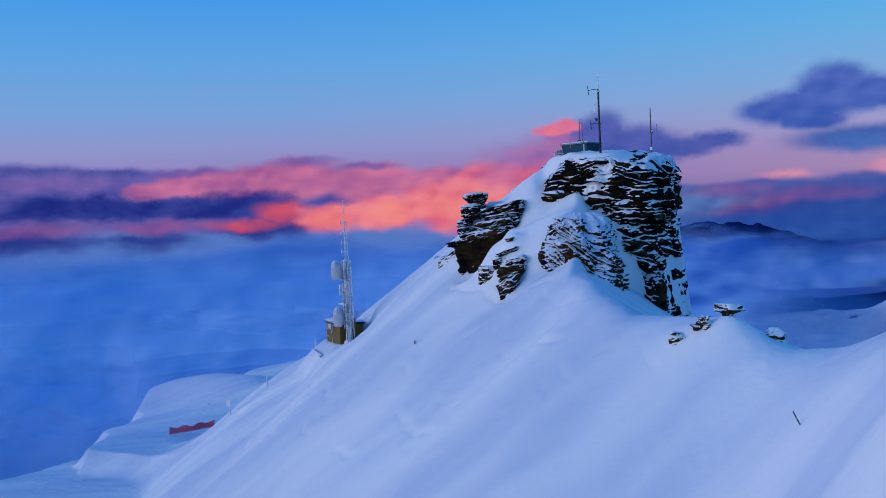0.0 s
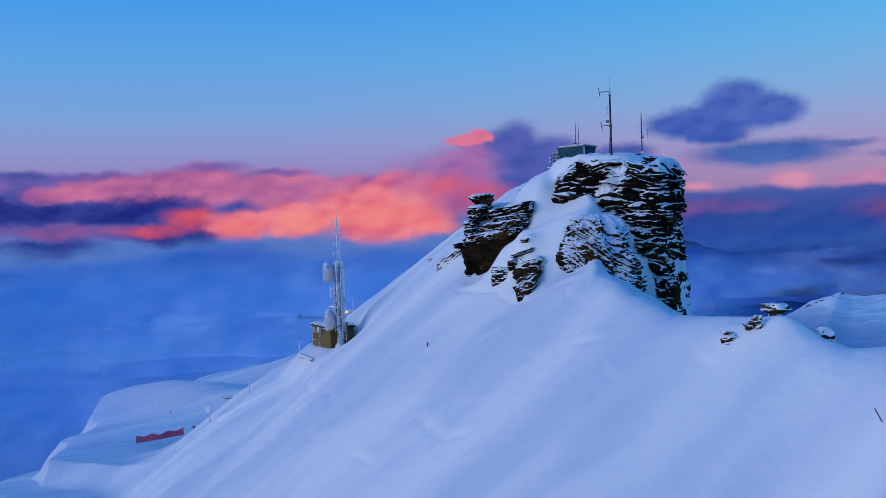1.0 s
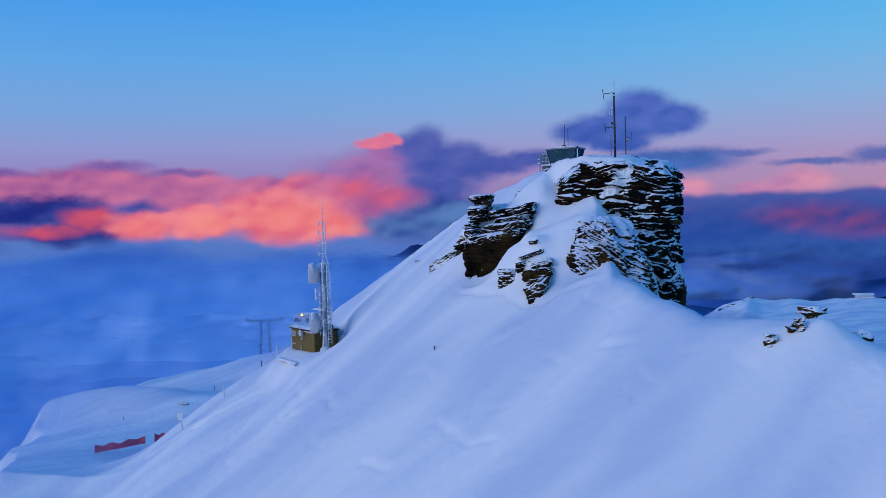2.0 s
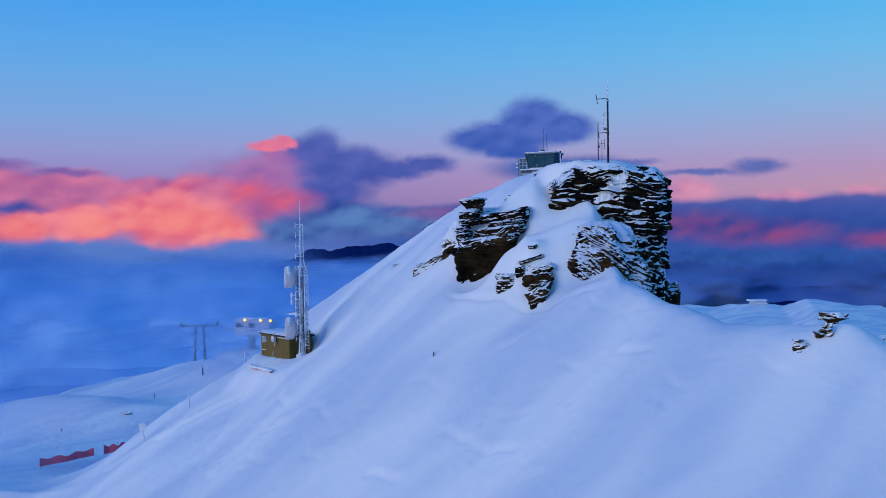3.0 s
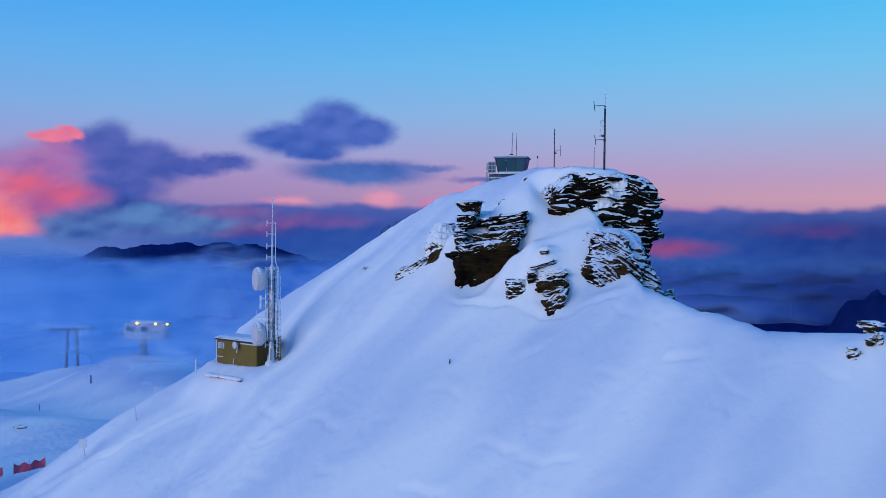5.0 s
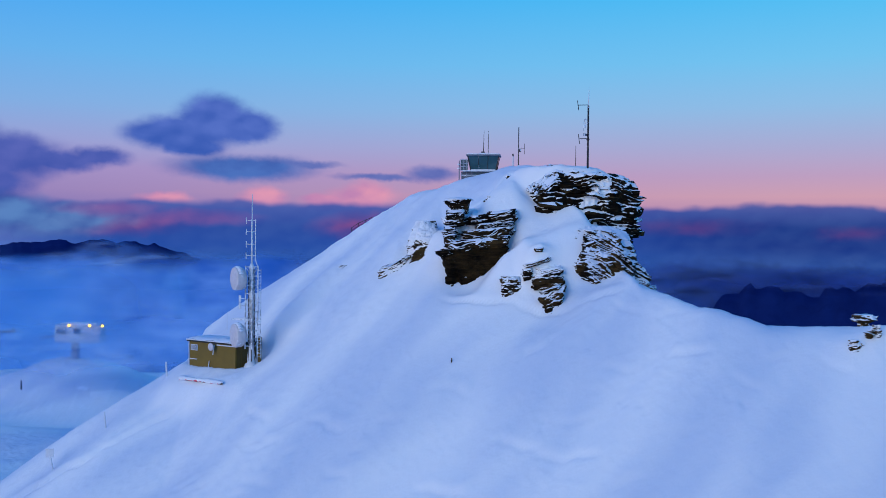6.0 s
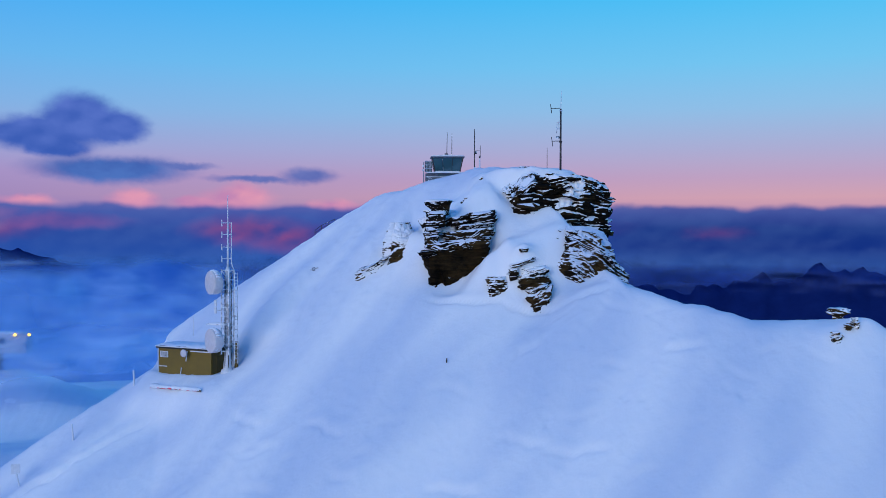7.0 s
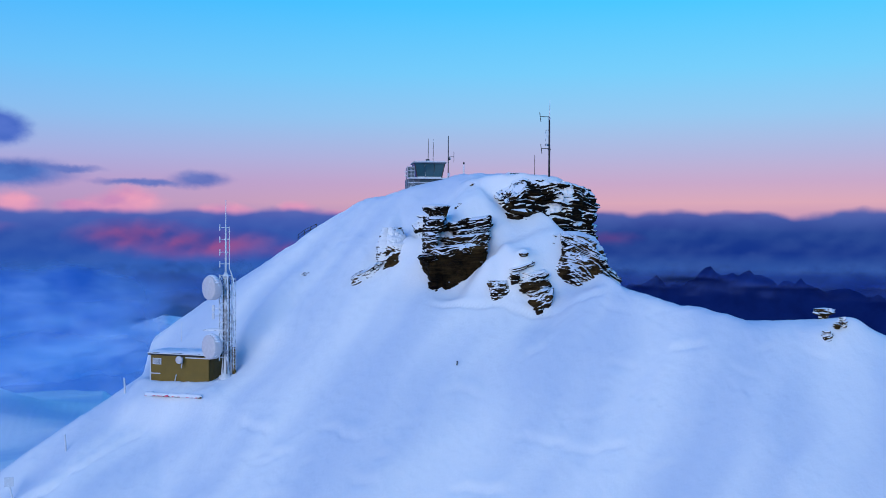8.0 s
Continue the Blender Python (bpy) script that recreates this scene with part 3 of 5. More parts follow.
def ridge_height(x, y):
    """Snow spur far behind the saddle, with two knolls."""
    crest = np.interp(x, [-400, -130, -73, -55, -44, -31, -26, -15, -6, 13, 24, 39, 57, 74, 89, 112, 125, 135, 162, 171, 260, 500],
                      [-95, -68, -63.5, -62, -58, -50, -48.2, -44.4, -47, -47.2, -48.5, -46.5, -45.8, -47.3, -42, -44.6, -46.3, -46.8, -56.5, -58.6, -92, -150])
    fall = np.where(y < 600, 0.10 * (600 - y) + 0.6 * np.maximum(0, 440 - y), 0.6 * (y - 600))
    return crest - fall + 0.9 * fbm(x * 0.05, y * 0.03, 0, 4, 5) + 0.25 * fbm(x * 0.2, y * 0.1, 0, 3, 6)


def axis(lo, hi, step, end, grow):
    a = list(np.arange(lo, hi + step / 2, step))
    s = step
    while a[-1] < end:
        s *= grow
        a.append(a[-1] + s)
    s, front_part = step, []
    x = lo
    while x > -end:
        s *= grow
        x -= s
        front_part.append(x)
    return np.array(front_part[::-1] + a)


gx, gy = np.meshgrid(axis(-105, 45, 0.21, 4700, 1.085), axis(-30, 40, 0.18, 4700, 1.085))
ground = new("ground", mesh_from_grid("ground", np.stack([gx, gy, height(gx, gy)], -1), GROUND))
tagged(ground, "wind-packed snow slope of a mountain peak above dark valleys", "snow ground", kind="structure")


rx_, ry_ = np.meshgrid(np.arange(-400, 501, 2.0), np.arange(330, 701, 3.0))
tagged(new("far_ridge", mesh_from_grid("far_ridge", np.stack([rx_, ry_, ridge_height(rx_, ry_)], -1), SNOW)), "smooth blue-shaded snow ridge beyond the saddle", "snow ridge", kind="structure")


def mist_sheet(z, seed):
    mx, my = np.meshgrid(axis(-300, 60, 5.0, 470, 1.12), axis(-60, 300, 5.0, 470, 1.12))
    far = np.hypot(mx, my)
    calm = np.clip(500 / far, 0, 1) ** 2
    mz = z + calm * (1.5 * fbm(mx * 0.010, my * 0.010, 0, 2, seed))
    mz = mz - 30 / (1 + np.exp(-np.clip((mx + 0.33 * my - 140) / 25, -40, 40))) - 6 * bump_at(mx, my, -20, 0, 70, 60)
    return mesh_from_grid("cloud_sea", np.stack([mx, my, mz], -1), MIST)


def fog_bank(az0, az1, near, reach, z0, z1, seed):
    """A billowing slope of cloud that rises with the distance."""
    a, s = np.meshgrid(np.radians(np.linspace(az0, az1, 150)), np.linspace(0, 1, 40))
    r = (near + reach * s ** 1.3) * (1 + 0.04 * fbm(a * 9, s * 3, 0, 4, seed))
    z = z0 + (z1 - z0) * s ** 0.8
    return np.stack([FOG_HEART[0] + r * np.sin(a), FOG_HEART[1] + r * np.cos(a), z], -1)


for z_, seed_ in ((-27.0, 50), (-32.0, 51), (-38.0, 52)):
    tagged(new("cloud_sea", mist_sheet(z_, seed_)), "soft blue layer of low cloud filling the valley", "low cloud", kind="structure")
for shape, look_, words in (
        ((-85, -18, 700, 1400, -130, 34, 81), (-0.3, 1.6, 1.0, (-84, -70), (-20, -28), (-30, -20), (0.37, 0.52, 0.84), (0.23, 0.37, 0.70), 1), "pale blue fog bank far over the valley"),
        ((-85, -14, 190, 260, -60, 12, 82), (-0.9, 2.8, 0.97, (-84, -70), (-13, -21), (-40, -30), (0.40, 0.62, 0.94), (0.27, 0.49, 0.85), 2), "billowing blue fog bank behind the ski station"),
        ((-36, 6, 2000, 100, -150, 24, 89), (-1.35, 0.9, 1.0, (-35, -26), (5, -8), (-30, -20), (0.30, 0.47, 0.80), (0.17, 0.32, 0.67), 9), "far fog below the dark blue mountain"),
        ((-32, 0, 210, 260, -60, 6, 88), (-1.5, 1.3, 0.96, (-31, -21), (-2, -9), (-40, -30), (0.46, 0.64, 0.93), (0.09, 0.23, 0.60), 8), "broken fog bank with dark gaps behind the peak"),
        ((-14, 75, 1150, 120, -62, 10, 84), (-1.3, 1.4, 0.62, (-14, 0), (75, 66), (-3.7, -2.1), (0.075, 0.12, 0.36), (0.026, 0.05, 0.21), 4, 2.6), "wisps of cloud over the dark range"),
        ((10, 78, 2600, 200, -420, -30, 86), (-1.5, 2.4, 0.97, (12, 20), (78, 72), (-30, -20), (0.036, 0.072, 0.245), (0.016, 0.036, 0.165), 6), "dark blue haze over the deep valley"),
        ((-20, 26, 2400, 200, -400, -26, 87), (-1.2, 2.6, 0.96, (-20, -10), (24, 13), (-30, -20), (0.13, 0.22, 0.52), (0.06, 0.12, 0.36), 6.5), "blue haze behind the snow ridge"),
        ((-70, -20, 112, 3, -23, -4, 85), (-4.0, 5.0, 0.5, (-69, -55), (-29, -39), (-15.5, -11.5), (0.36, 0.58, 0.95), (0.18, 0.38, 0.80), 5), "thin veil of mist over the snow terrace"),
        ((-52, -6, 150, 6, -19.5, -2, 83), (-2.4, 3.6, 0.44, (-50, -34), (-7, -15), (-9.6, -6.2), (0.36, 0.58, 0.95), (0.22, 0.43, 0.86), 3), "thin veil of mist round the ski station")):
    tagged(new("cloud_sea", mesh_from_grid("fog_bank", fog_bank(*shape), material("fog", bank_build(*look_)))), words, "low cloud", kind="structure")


def range_build(n):
    """Firs and rock far off, with a little snow; the blue of distant air is in the colour."""
    p = place(n)
    tone = n.mix(n.noise(p, 0.02, 6.0, 0.7), (0.003, 0.009, 0.062, 1), (0.015, 0.035, 0.16, 1))
    return surface(n, tone, 0.95, 0.0, None, 0.0)


RANGE = material("hazed_far_forest", range_build)


def far_range(az0, az1, dist, top, foot, seed, jag, at, peak):
    """A mountain range seen far off: crest and two flanks, between two compass turns."""
    a, s = np.meshgrid(np.radians(np.linspace(az0, az1, 160)), np.linspace(-1, 1, 17))
    lift = np.clip(np.minimum(a - a.min(), a.max() - a) / np.radians(4), 0, 1)
    deg = np.degrees(a)
    crest = top + peak * np.exp(-((deg - at) / 5.5) ** 2) + jag * (0.5 - np.abs(fbm(a * 26, 0, 0, 5, seed, 0.55)))
    z = foot + (crest - foot) * lift * (1 - np.abs(s)) ** 0.9 + jag * 0.3 * (1 - np.abs(s)) * fbm(a * 40, s * 4, 0, 4, seed + 3)
    r = dist * (1 + 0.16 * s)
    return mesh_from_grid("mountain_range", np.stack([r * np.sin(a), r * np.cos(a), z], -1), RANGE)


for span, label in (((18, 70, 1500, -84, -230, 61, 22, 35.5, 36), "dark wooded mountain range below the cloud bank"), ((-27, -9, 3300, -50, -130, 71, 13, -17, 12), "dark far mountain above the cloud sea, tinted blue for haze")):
    tagged(new("mountain_range", far_range(*span)), label, "mountain", kind="structure")


# ---- rocks ----


def rock_points(rx, ry, z0, z1, seed, outline, bed=0.45, ledge=0.16, rough=0.10, dip=(0.0, 0.0), nt=200, nz=120, power=2.6, lump=0.12, smooth=(2.0, 3.0), lid=None):
    """A layered crag round the z axis: outline gives (share of height, share of the radius, shift x, shift y) from foot to top.
    smooth: the share of the height whose face is plain; lid: planes (z, slope x, slope y) that slant its top."""
    rng = np.random.RandomState(seed)
    th = np.linspace(0, 2 * math.pi, nt, endpoint=False)
    zz = np.linspace(0, 1, nz)
    T, Z = np.meshgrid(th, zz)
    hs, rs, sx, sy = (np.array(c) for c in zip(*outline))
    R, SX, SY = (np.interp(Z, hs, c) for c in (rs, sx, sy))
    cx, sn = np.cos(T), np.sin(T)
    sq = (np.abs(cx) ** power + np.abs(sn) ** power) ** (-1 / power)
    X, Y, H = rx * sq * cx, ry * sq * sn, z0 + (z1 - z0) * Z
    # random facets knock the round off
    trim = np.ones_like(X)
    for _ in range(22):
        a, e = rng.rand() * 2 * math.pi, rng.normal(0, 0.3)
        nx, ny = math.cos(a), math.sin(a)
        reach = (abs(nx * rx) ** 2.4 + abs(ny * ry) ** 2.4) ** (1 / 2.4)
        d = reach * (0.86 + 0.12 * rng.rand())
        mid = z0 + (z1 - z0) * rng.rand()
        out_ = nx * X + ny * Y
        k_ = (d - math.sin(e) * np.clip(H - mid, -2.5, 2.5)) / np.maximum(out_, 0.2)
        trim = np.where(out_ > 0.2, np.minimum(trim, np.clip(k_, 0.84, 1)), trim)
    X, Y = X * trim, Y * trim
    big = lump * fbm(X * 0.45 + seed, Y * 0.45, H * 0.22, 3, seed) + 0.5 * lump * value_noise(X * 1.3, Y * 1.3, H * 0.3, seed + 9)
    # beds: each one steps in or out by its own amount, with a groove between
    wander = 0.6 * fbm(X * 0.25, Y * 0.25, H * 0.2, 3, seed + 4) + 0.12 * value_noise(X * 1.7, Y * 1.7, H * 0.5, seed + 5)
    lay = (H + dip[0] * X + dip[1] * Y + wander) / bed + 100
    n = 400
    edges = np.cumsum(0.22 + 1.6 * rng.rand(n) ** 1.7)
    edges *= n / edges[-1]
    k = np.clip(np.searchsorted(edges, lay.ravel()).reshape(lay.shape), 1, n - 1)
    t = (lay - edges[k - 1]) / (edges[k] - edges[k - 1])
    span = (X - Y * 0.6) / (0.7 + 1.1 * np.abs(hash3(k, k * 3, k, seed + 1)))
    step = hash3(k, np.floor(span + 5 * hash3(k, k, k, seed)).astype(np.int64), np.zeros_like(k), seed)
    groove = -0.8 * (np.exp(-(t / 0.14) ** 2) + np.exp(-((1 - t) / 0.1) ** 2))
    bold = 0.25 + 0.95 * np.clip(0.5 + 0.9 * fbm(X * 0.4, Y * 0.4, H * 0.4, 2, seed + 12), 0, 1)
    bold = bold * np.where((Z > smooth[0]) & (Z < smooth[1]), 0.15, 1.0)
    chip = fbm(X * 1.6, Y * 1.6, H * 2.2, 4, seed + 2, 0.6)
    out = ledge * bold * (step + groove) * 1.25 + rough * chip - 0.5 * np.maximum(0, value_noise(X * 0.9, Y * 0.9, H * 0.15, seed + 31) - 0.4) * 3
    f = R * (1 + big)
    fade = np.clip(R * 1.5, 0, 1)
    X2, Y2 = X * f + out * cx * fade + SX, Y * f + out * sn * fade + SY
    H2 = H + 0.05 * chip
    if lid:
        for base, ax, ay in lid:
            H2 = np.minimum(H2, base + ax * X2 + ay * Y2 + 0.25 * fbm(X2 * 0.8, Y2 * 0.8, 0, 3, seed + 40))
    return np.stack([X2, Y2, H2], -1)


def slab_mesh(seed):
    """An angular slab: the hull of a few points in a flat box."""
    rng = np.random.RandomState(seed)
    bm = bmesh.new()
    for _ in range(18):
        v = rng.uniform(-1, 1, 3)
        v /= np.abs(v).max() ** 0.8
        bm.verts.new(v * (0.5, 0.5, 0.5))
    bmesh.ops.convex_hull(bm, input=bm.verts)
    loose = [v for v in bm.verts if not v.link_faces]
    bmesh.ops.delete(bm, geom=loose, context="VERTS")
    me = bpy.data.meshes.new("slab")
    bm.to_mesh(me)
    bm.free()
    me.materials.append(BOULDER)
    return me


SLABS = [slab_mesh(900 + i) for i in range(8)]


def crag(at, label, slabs=0, size=0.8, mat=None, **k):
    mat = mat or ROCK
    pts = rock_points(**k)
    ob = new("rock_outcrop", mesh_from_grid("rock_outcrop", pts, mat, wrap=True, caps=True))
    ob.location = at
    rng = random.Random(k["seed"] * 7)
    rows, cols, _ = pts.shape
    for _ in range(slabs):
        # broken slabs stick out of the beds on the open side
        i, j = int(rows * rng.uniform(0.48, 0.93)), int(cols * rng.uniform(0.5, 1.0)) % cols
        p = pts[i, j]
        piece = new("slab", rng.choice(SLABS))
        piece.parent = ob
        w = size * rng.uniform(0.7, 1.9)
        ang = math.degrees(math.atan2(p[1], p[0])) + 90 + rng.uniform(-25, 25)
        piece.matrix_basis = pose(p[0] * 0.97, p[1] * 0.97, p[2], rng.uniform(-8, 8), rng.uniform(-12, 12), ang) @ Matrix.Diagonal((w, w * rng.uniform(0.5, 0.8), w * rng.uniform(0.16, 0.4), 1))
    return tagged(ob, label, "rock", "summit crag")


def ledge(host, name, x, z, front_y, deep, seed, mat, dip=0.0, bed=0.32, step=0.15, rough=0.09, power=6.0, outline=None):
    """A block of dipping beds that is part of a crag: x and z give its span, front_y its open face."""
    rx, ry = (x[1] - x[0]) / 2, deep / 2
    tall = z[1] - z[0]
    around = int(min(300, max(64, (4 * rx + 4 * ry) / 0.075)))
    pts = rock_points(rx, ry, z[0], z[1], seed, outline or [(0, 0.88, 0, 0.15), (0.25, 0.98, 0, 0), (0.8, 1.0, 0, 0), (1, 0.94, 0, 0.1)], bed=bed, ledge=step, rough=rough, power=power, lump=0.06, nt=around, nz=int(min(150, max(22, tall / 0.045))))
    pts[..., 2] += dip * pts[..., 0]
    ob = new(name, mesh_from_grid(name, pts, mat, wrap=True, caps=True))
    ob.parent = host
    ob.location = (x[0] + rx - host.location.x, front_y + ry - host.location.y, -host.location.z)
    return ob


crag((6.1, 15.0, 0), "tall dark layered crag with snow on its ledges", rx=6.2, ry=7.2, z0=-6.0, z1=14.4, seed=11, mat=TOP_ROCK, slabs=70, size=1.0, lid=((19.2, 0.78, 0.65), (13.95, -0.18, 0.12), (18.2, -1.2, 0.1)), nt=440, nz=280, bed=0.66, ledge=0.36, rough=0.14, dip=(0.08, 0.0), power=3.2, lump=0.07,
     outline=[(0, 0.90, 0.6, 1.4), (0.3, 0.92, 0.25, 1.2), (0.5, 0.93, -0.1, 0.8), (0.68, 0.97, -0.15, 0.3), (0.78, 1.0, 0, 0), (0.88, 0.99, 0, 0), (0.93, 0.96, 0, 0.2), (0.96, 0.90, -0.1, 0.5), (1, 0.55, -0.2, 1.2)])
brow = crag((-5.2, 10.9, 0), "brown overhanging crag of snowy beds over a bare dark face", rx=3.3, ry=4.2, z0=0.8, z1=9.7, seed=5, mat=CORE_ROCK, nt=240, nz=150, bed=0.6, ledge=0.3, rough=0.12, power=4.0, lump=0.08, dip=(-0.16, 0.0),
            outline=[(0, 0.9, 0.2, 0.6), (0.3, 0.96, 0, 0.2), (0.5, 1.0, 0, 0), (0.62, 1.0, 0, 0.35), (0.75, 0.97, 0, 0.9), (0.9, 0.93, 0, 1.6), (1, 0.7, 0, 2.2)])
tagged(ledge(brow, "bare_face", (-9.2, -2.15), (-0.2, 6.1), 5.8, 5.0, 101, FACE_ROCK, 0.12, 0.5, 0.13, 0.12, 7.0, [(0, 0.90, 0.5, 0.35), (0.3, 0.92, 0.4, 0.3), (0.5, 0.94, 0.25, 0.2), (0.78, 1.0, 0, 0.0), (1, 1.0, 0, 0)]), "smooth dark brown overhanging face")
ledge(brow, "bed", (-8.3, -2.1), (5.75, 6.85), 5.6, 4.2, 102, CAVE_ROCK, 0.12)
ledge(brow, "bed", (-7.3, -1.7), (6.75, 7.75), 6.35, 3.8, 103, CAVE_ROCK, 0.11)
ledge(brow, "bed", (-5.6, -1.6), (7.75, 8.35), 6.95, 3.4, 109, CAVE_ROCK, 0.11)
ledge(brow, "bed", (-4.4, -1.45), (8.2, 9.5), 7.2, 3.2, 104, CAVE_ROCK, 0.14)
ledge(brow, "bed", (-6.9, -4.0), (8.15, 9.0), 7.45, 3.2, 105, CAVE_ROCK, 0.14)
ledge(brow, "bed", (-8.4, -6.5), (7.85, 9.5), 7.3, 3.2, 106, CAVE_ROCK, 0.10)
ledge(brow, "bed", (-8.6, -7.2), (6.0, 8.0), 6.8, 2.8, 107, CAVE_ROCK, 0.12)
ledge(brow, "bed", (-9.5, -7.9), (4.9, 5.7), 5.8, 2.6, 108, CAVE_ROCK, 0.2, outline=[(0, 0.5, 0.4, 0.2), (0.6, 0.9, 0.1, 0), (1, 1.0, 0, 0)])
horn = crag((-7.1, 8.8, 0), "flat wedge of stone perched on the crag", rx=1.45, ry=1.2, z0=9.1, z1=10.5, seed=52, mat=CAVE_ROCK, nt=140, nz=60, bed=0.3, ledge=0.1, power=3.4, lump=0.08, dip=(0.12, 0.0),
            outline=[(0, 0.55, 0.25, 0), (0.4, 0.70, 0.15, 0), (0.7, 0.98, -0.05, 0), (0.9, 1.06, -0.1, 0), (1, 0.95, 0, 0)])
a_, r_ = np.meshgrid(np.linspace(0, 2 * math.pi, 40, endpoint=False), np.linspace(1, 0.02, 9))
w_ = 1 + 0.08 * np.sin(3 * a_ + 1)
cap = new("snow_cap", mesh_from_grid("snow_cap", np.stack([1.42 * w_ * r_ * np.cos(a_), 1.15 * w_ * r_ * np.sin(a_), 10.42 + 0.28 * np.sqrt(np.clip(1 - r_**2, 0, 1))], -1), SNOW, wrap=True, caps=True))
cap.parent = horn
crag((5.8, 4.9, 0), "rounded snow-plastered crag of thin beds", rx=3.8, ry=3.8, z0=1.4, z1=8.1, seed=8, mat=THIN_ROCK, slabs=10, size=0.7, nt=260, nz=160, bed=0.45, ledge=0.20, power=2.8, lump=0.14, dip=(0.52, 0.0),
     outline=[(0, 1.0, 0.5, -0.1), (0.3, 1.0, 0.3, 0), (0.6, 0.97, 0, 0.2), (0.82, 0.86, -0.2, 0.6), (0.94, 0.66, -0.3, 1.0), (1, 0.4, -0.4, 1.4)])
buttress = crag((0.3, 3.5, 0), "low broken buttress half buried in snow", rx=1.7, ry=2.3, z0=-1.4, z1=5.5, seed=14, mat=CORE_ROCK, nt=160, nz=120, bed=0.5, ledge=0.22, rough=0.12, power=2.8, lump=0.14, dip=(-0.15, 0.0),
                outline=[(0, 0.35, 0.4, -0.9), (0.3, 0.6, 0.3, -0.6), (0.5, 0.9, 0.1, -0.1), (0.7, 1.0, 0, 0.2), (0.85, 0.9, 0, 0.6), (1, 0.5, 0, 1.0)])
ledge(buttress, "bed", (-0.75, 0.1), (5.7, 6.1), 2.75, 0.9, 121, LOW_ROCK, 0.05)
ledge(buttress, "bed", (-1.9, 1.0), (4.5, 4.95), 2.3, 2.0, 122, LOW_ROCK, 0.28)
ledge(buttress, "bed", (-1.95, -0.9), (3.1, 4.2), 2.0, 2.0, 123, LOW_ROCK, 0.15)
ledge(buttress, "bed", (-0.6, 1.8), (3.4, 4.3), 1.6, 2.2, 126, CORE_ROCK, 0.2)
ledge(buttress, "bed", (-1.2, 2.0), (2.4, 3.45), 1.15, 2.6, 124, LOW_ROCK, 0.10)
ledge(buttress, "spur", (-0.85, 1.8), (-1.6, 2.6), -0.1, 3.0, 125, LOW_ROCK, 0.42, 0.4, 0.2, 0.12, 3.4, [(0, 0.4, 0.35, -0.3), (0.3, 0.55, 0.3, -0.3), (0.6, 0.85, 0.1, -0.1), (1, 1.0, 0, 0.1)])
crag((-2.75, 3.45, 0), "square brown block beside the buttress", rx=1.15, ry=1.2, z0=0.9, z1=3.45, seed=15, mat=LOW_ROCK, nt=150, nz=80, bed=0.4, ledge=0.15, power=5.0, lump=0.07, dip=(-0.1, 0.0),
     outline=[(0, 0.9, 0, 0.2), (0.5, 1.0, 0, 0), (0.9, 0.97, 0, 0.1), (1, 0.85, 0, 0.2)])
crag((-9.9, 14.2, 0), "small snow-topped outcrop in the slope", rx=2.0, ry=2.7, z0=2.6, z1=8.5, seed=21, mat=SNOWY_ROCK, slabs=4, size=0.6, nt=140, nz=90, bed=0.4, ledge=0.16,
     outline=[(0, 0.9, -0.4, 0.2), (0.22, 1.0, -0.2, -0.3), (0.4, 1.0, 0, -0.2), (0.7, 0.9, 0.1, 0.5), (1, 0.5, 0.2, 1.4)])
crag((-12.9, 13.0, 0), "low stone ledge running down the slope", rx=1.9, ry=0.6, z0=1.4, z1=5.0, seed=22, mat=SNOWY_ROCK, lid=((4.35, 0.6, 0.0),), nt=110, nz=60, bed=0.3, ledge=0.12, dip=(-0.6, 0),
     outline=[(0, 1.0, 0, -0.1), (0.6, 1.0, 0, 0), (1, 0.9, 0, 0.1)])
crag((-3.9, 11.0, 0), "thin ledge of stone high in the summit snow", rx=0.8, ry=0.8, z0=8.8, z1=10.95, seed=25, mat=THIN_ROCK, nt=90, nz=50, bed=0.3, ledge=0.1, dip=(-0.3, 0),
     outline=[(0, 1.0, 0, 0), (0.6, 0.9, 0, 0.1), (1, 0.5, 0.2, 0.4)])
crag((-1.65, 13.85, 0), "small dark stone poking out of the summit snow", rx=0.3, ry=0.3, z0=12.0, z1=13.2, seed=27, mat=LOW_ROCK, nt=60, nz=30, bed=0.2, ledge=0.05,
     outline=[(0, 1.0, 0, 0), (0.8, 0.9, 0, 0), (1, 0.5, 0, 0)])
crag((9.2, 4.0, 0), "steep stone rib running down from the crag", rx=1.5, ry=2.6, z0=-0.6, z1=4.9, seed=24, mat=THIN_ROCK, slabs=10, size=0.6, nt=150, nz=100, bed=0.5, ledge=0.2, power=2.6, lump=0.15, dip=(0.3, 0.0),
     outline=[(0, 1.0, 0.6, -0.6), (0.4, 1.0, 0.2, -0.2), (0.75, 0.85, -0.3, 0.5), (1, 0.5, -0.7, 1.2)])
crag((11.9, 9.2, 0), "stone at the foot of the crag", rx=0.75, ry=0.8, z0=-0.4, z1=2.35, seed=23, mat=LOW_ROCK, nt=90, nz=50, bed=0.3, ledge=0.1,
     outline=[(0, 1.0, 0, 0), (0.6, 0.95, 0, 0), (1, 0.5, 0.1, 0)])

def stone(x, y, deep, tall, label, rx, ry, seed, outline):
    g = float(height(np.array([x]), np.array([y]))[0])
    crag((x, y, g), label, rx=rx, ry=ry, z0=-deep, z1=tall, seed=seed, nt=90, nz=46, bed=0.3, ledge=0.1, outline=outline, slabs=3, size=0.45, mat=BOULDER)


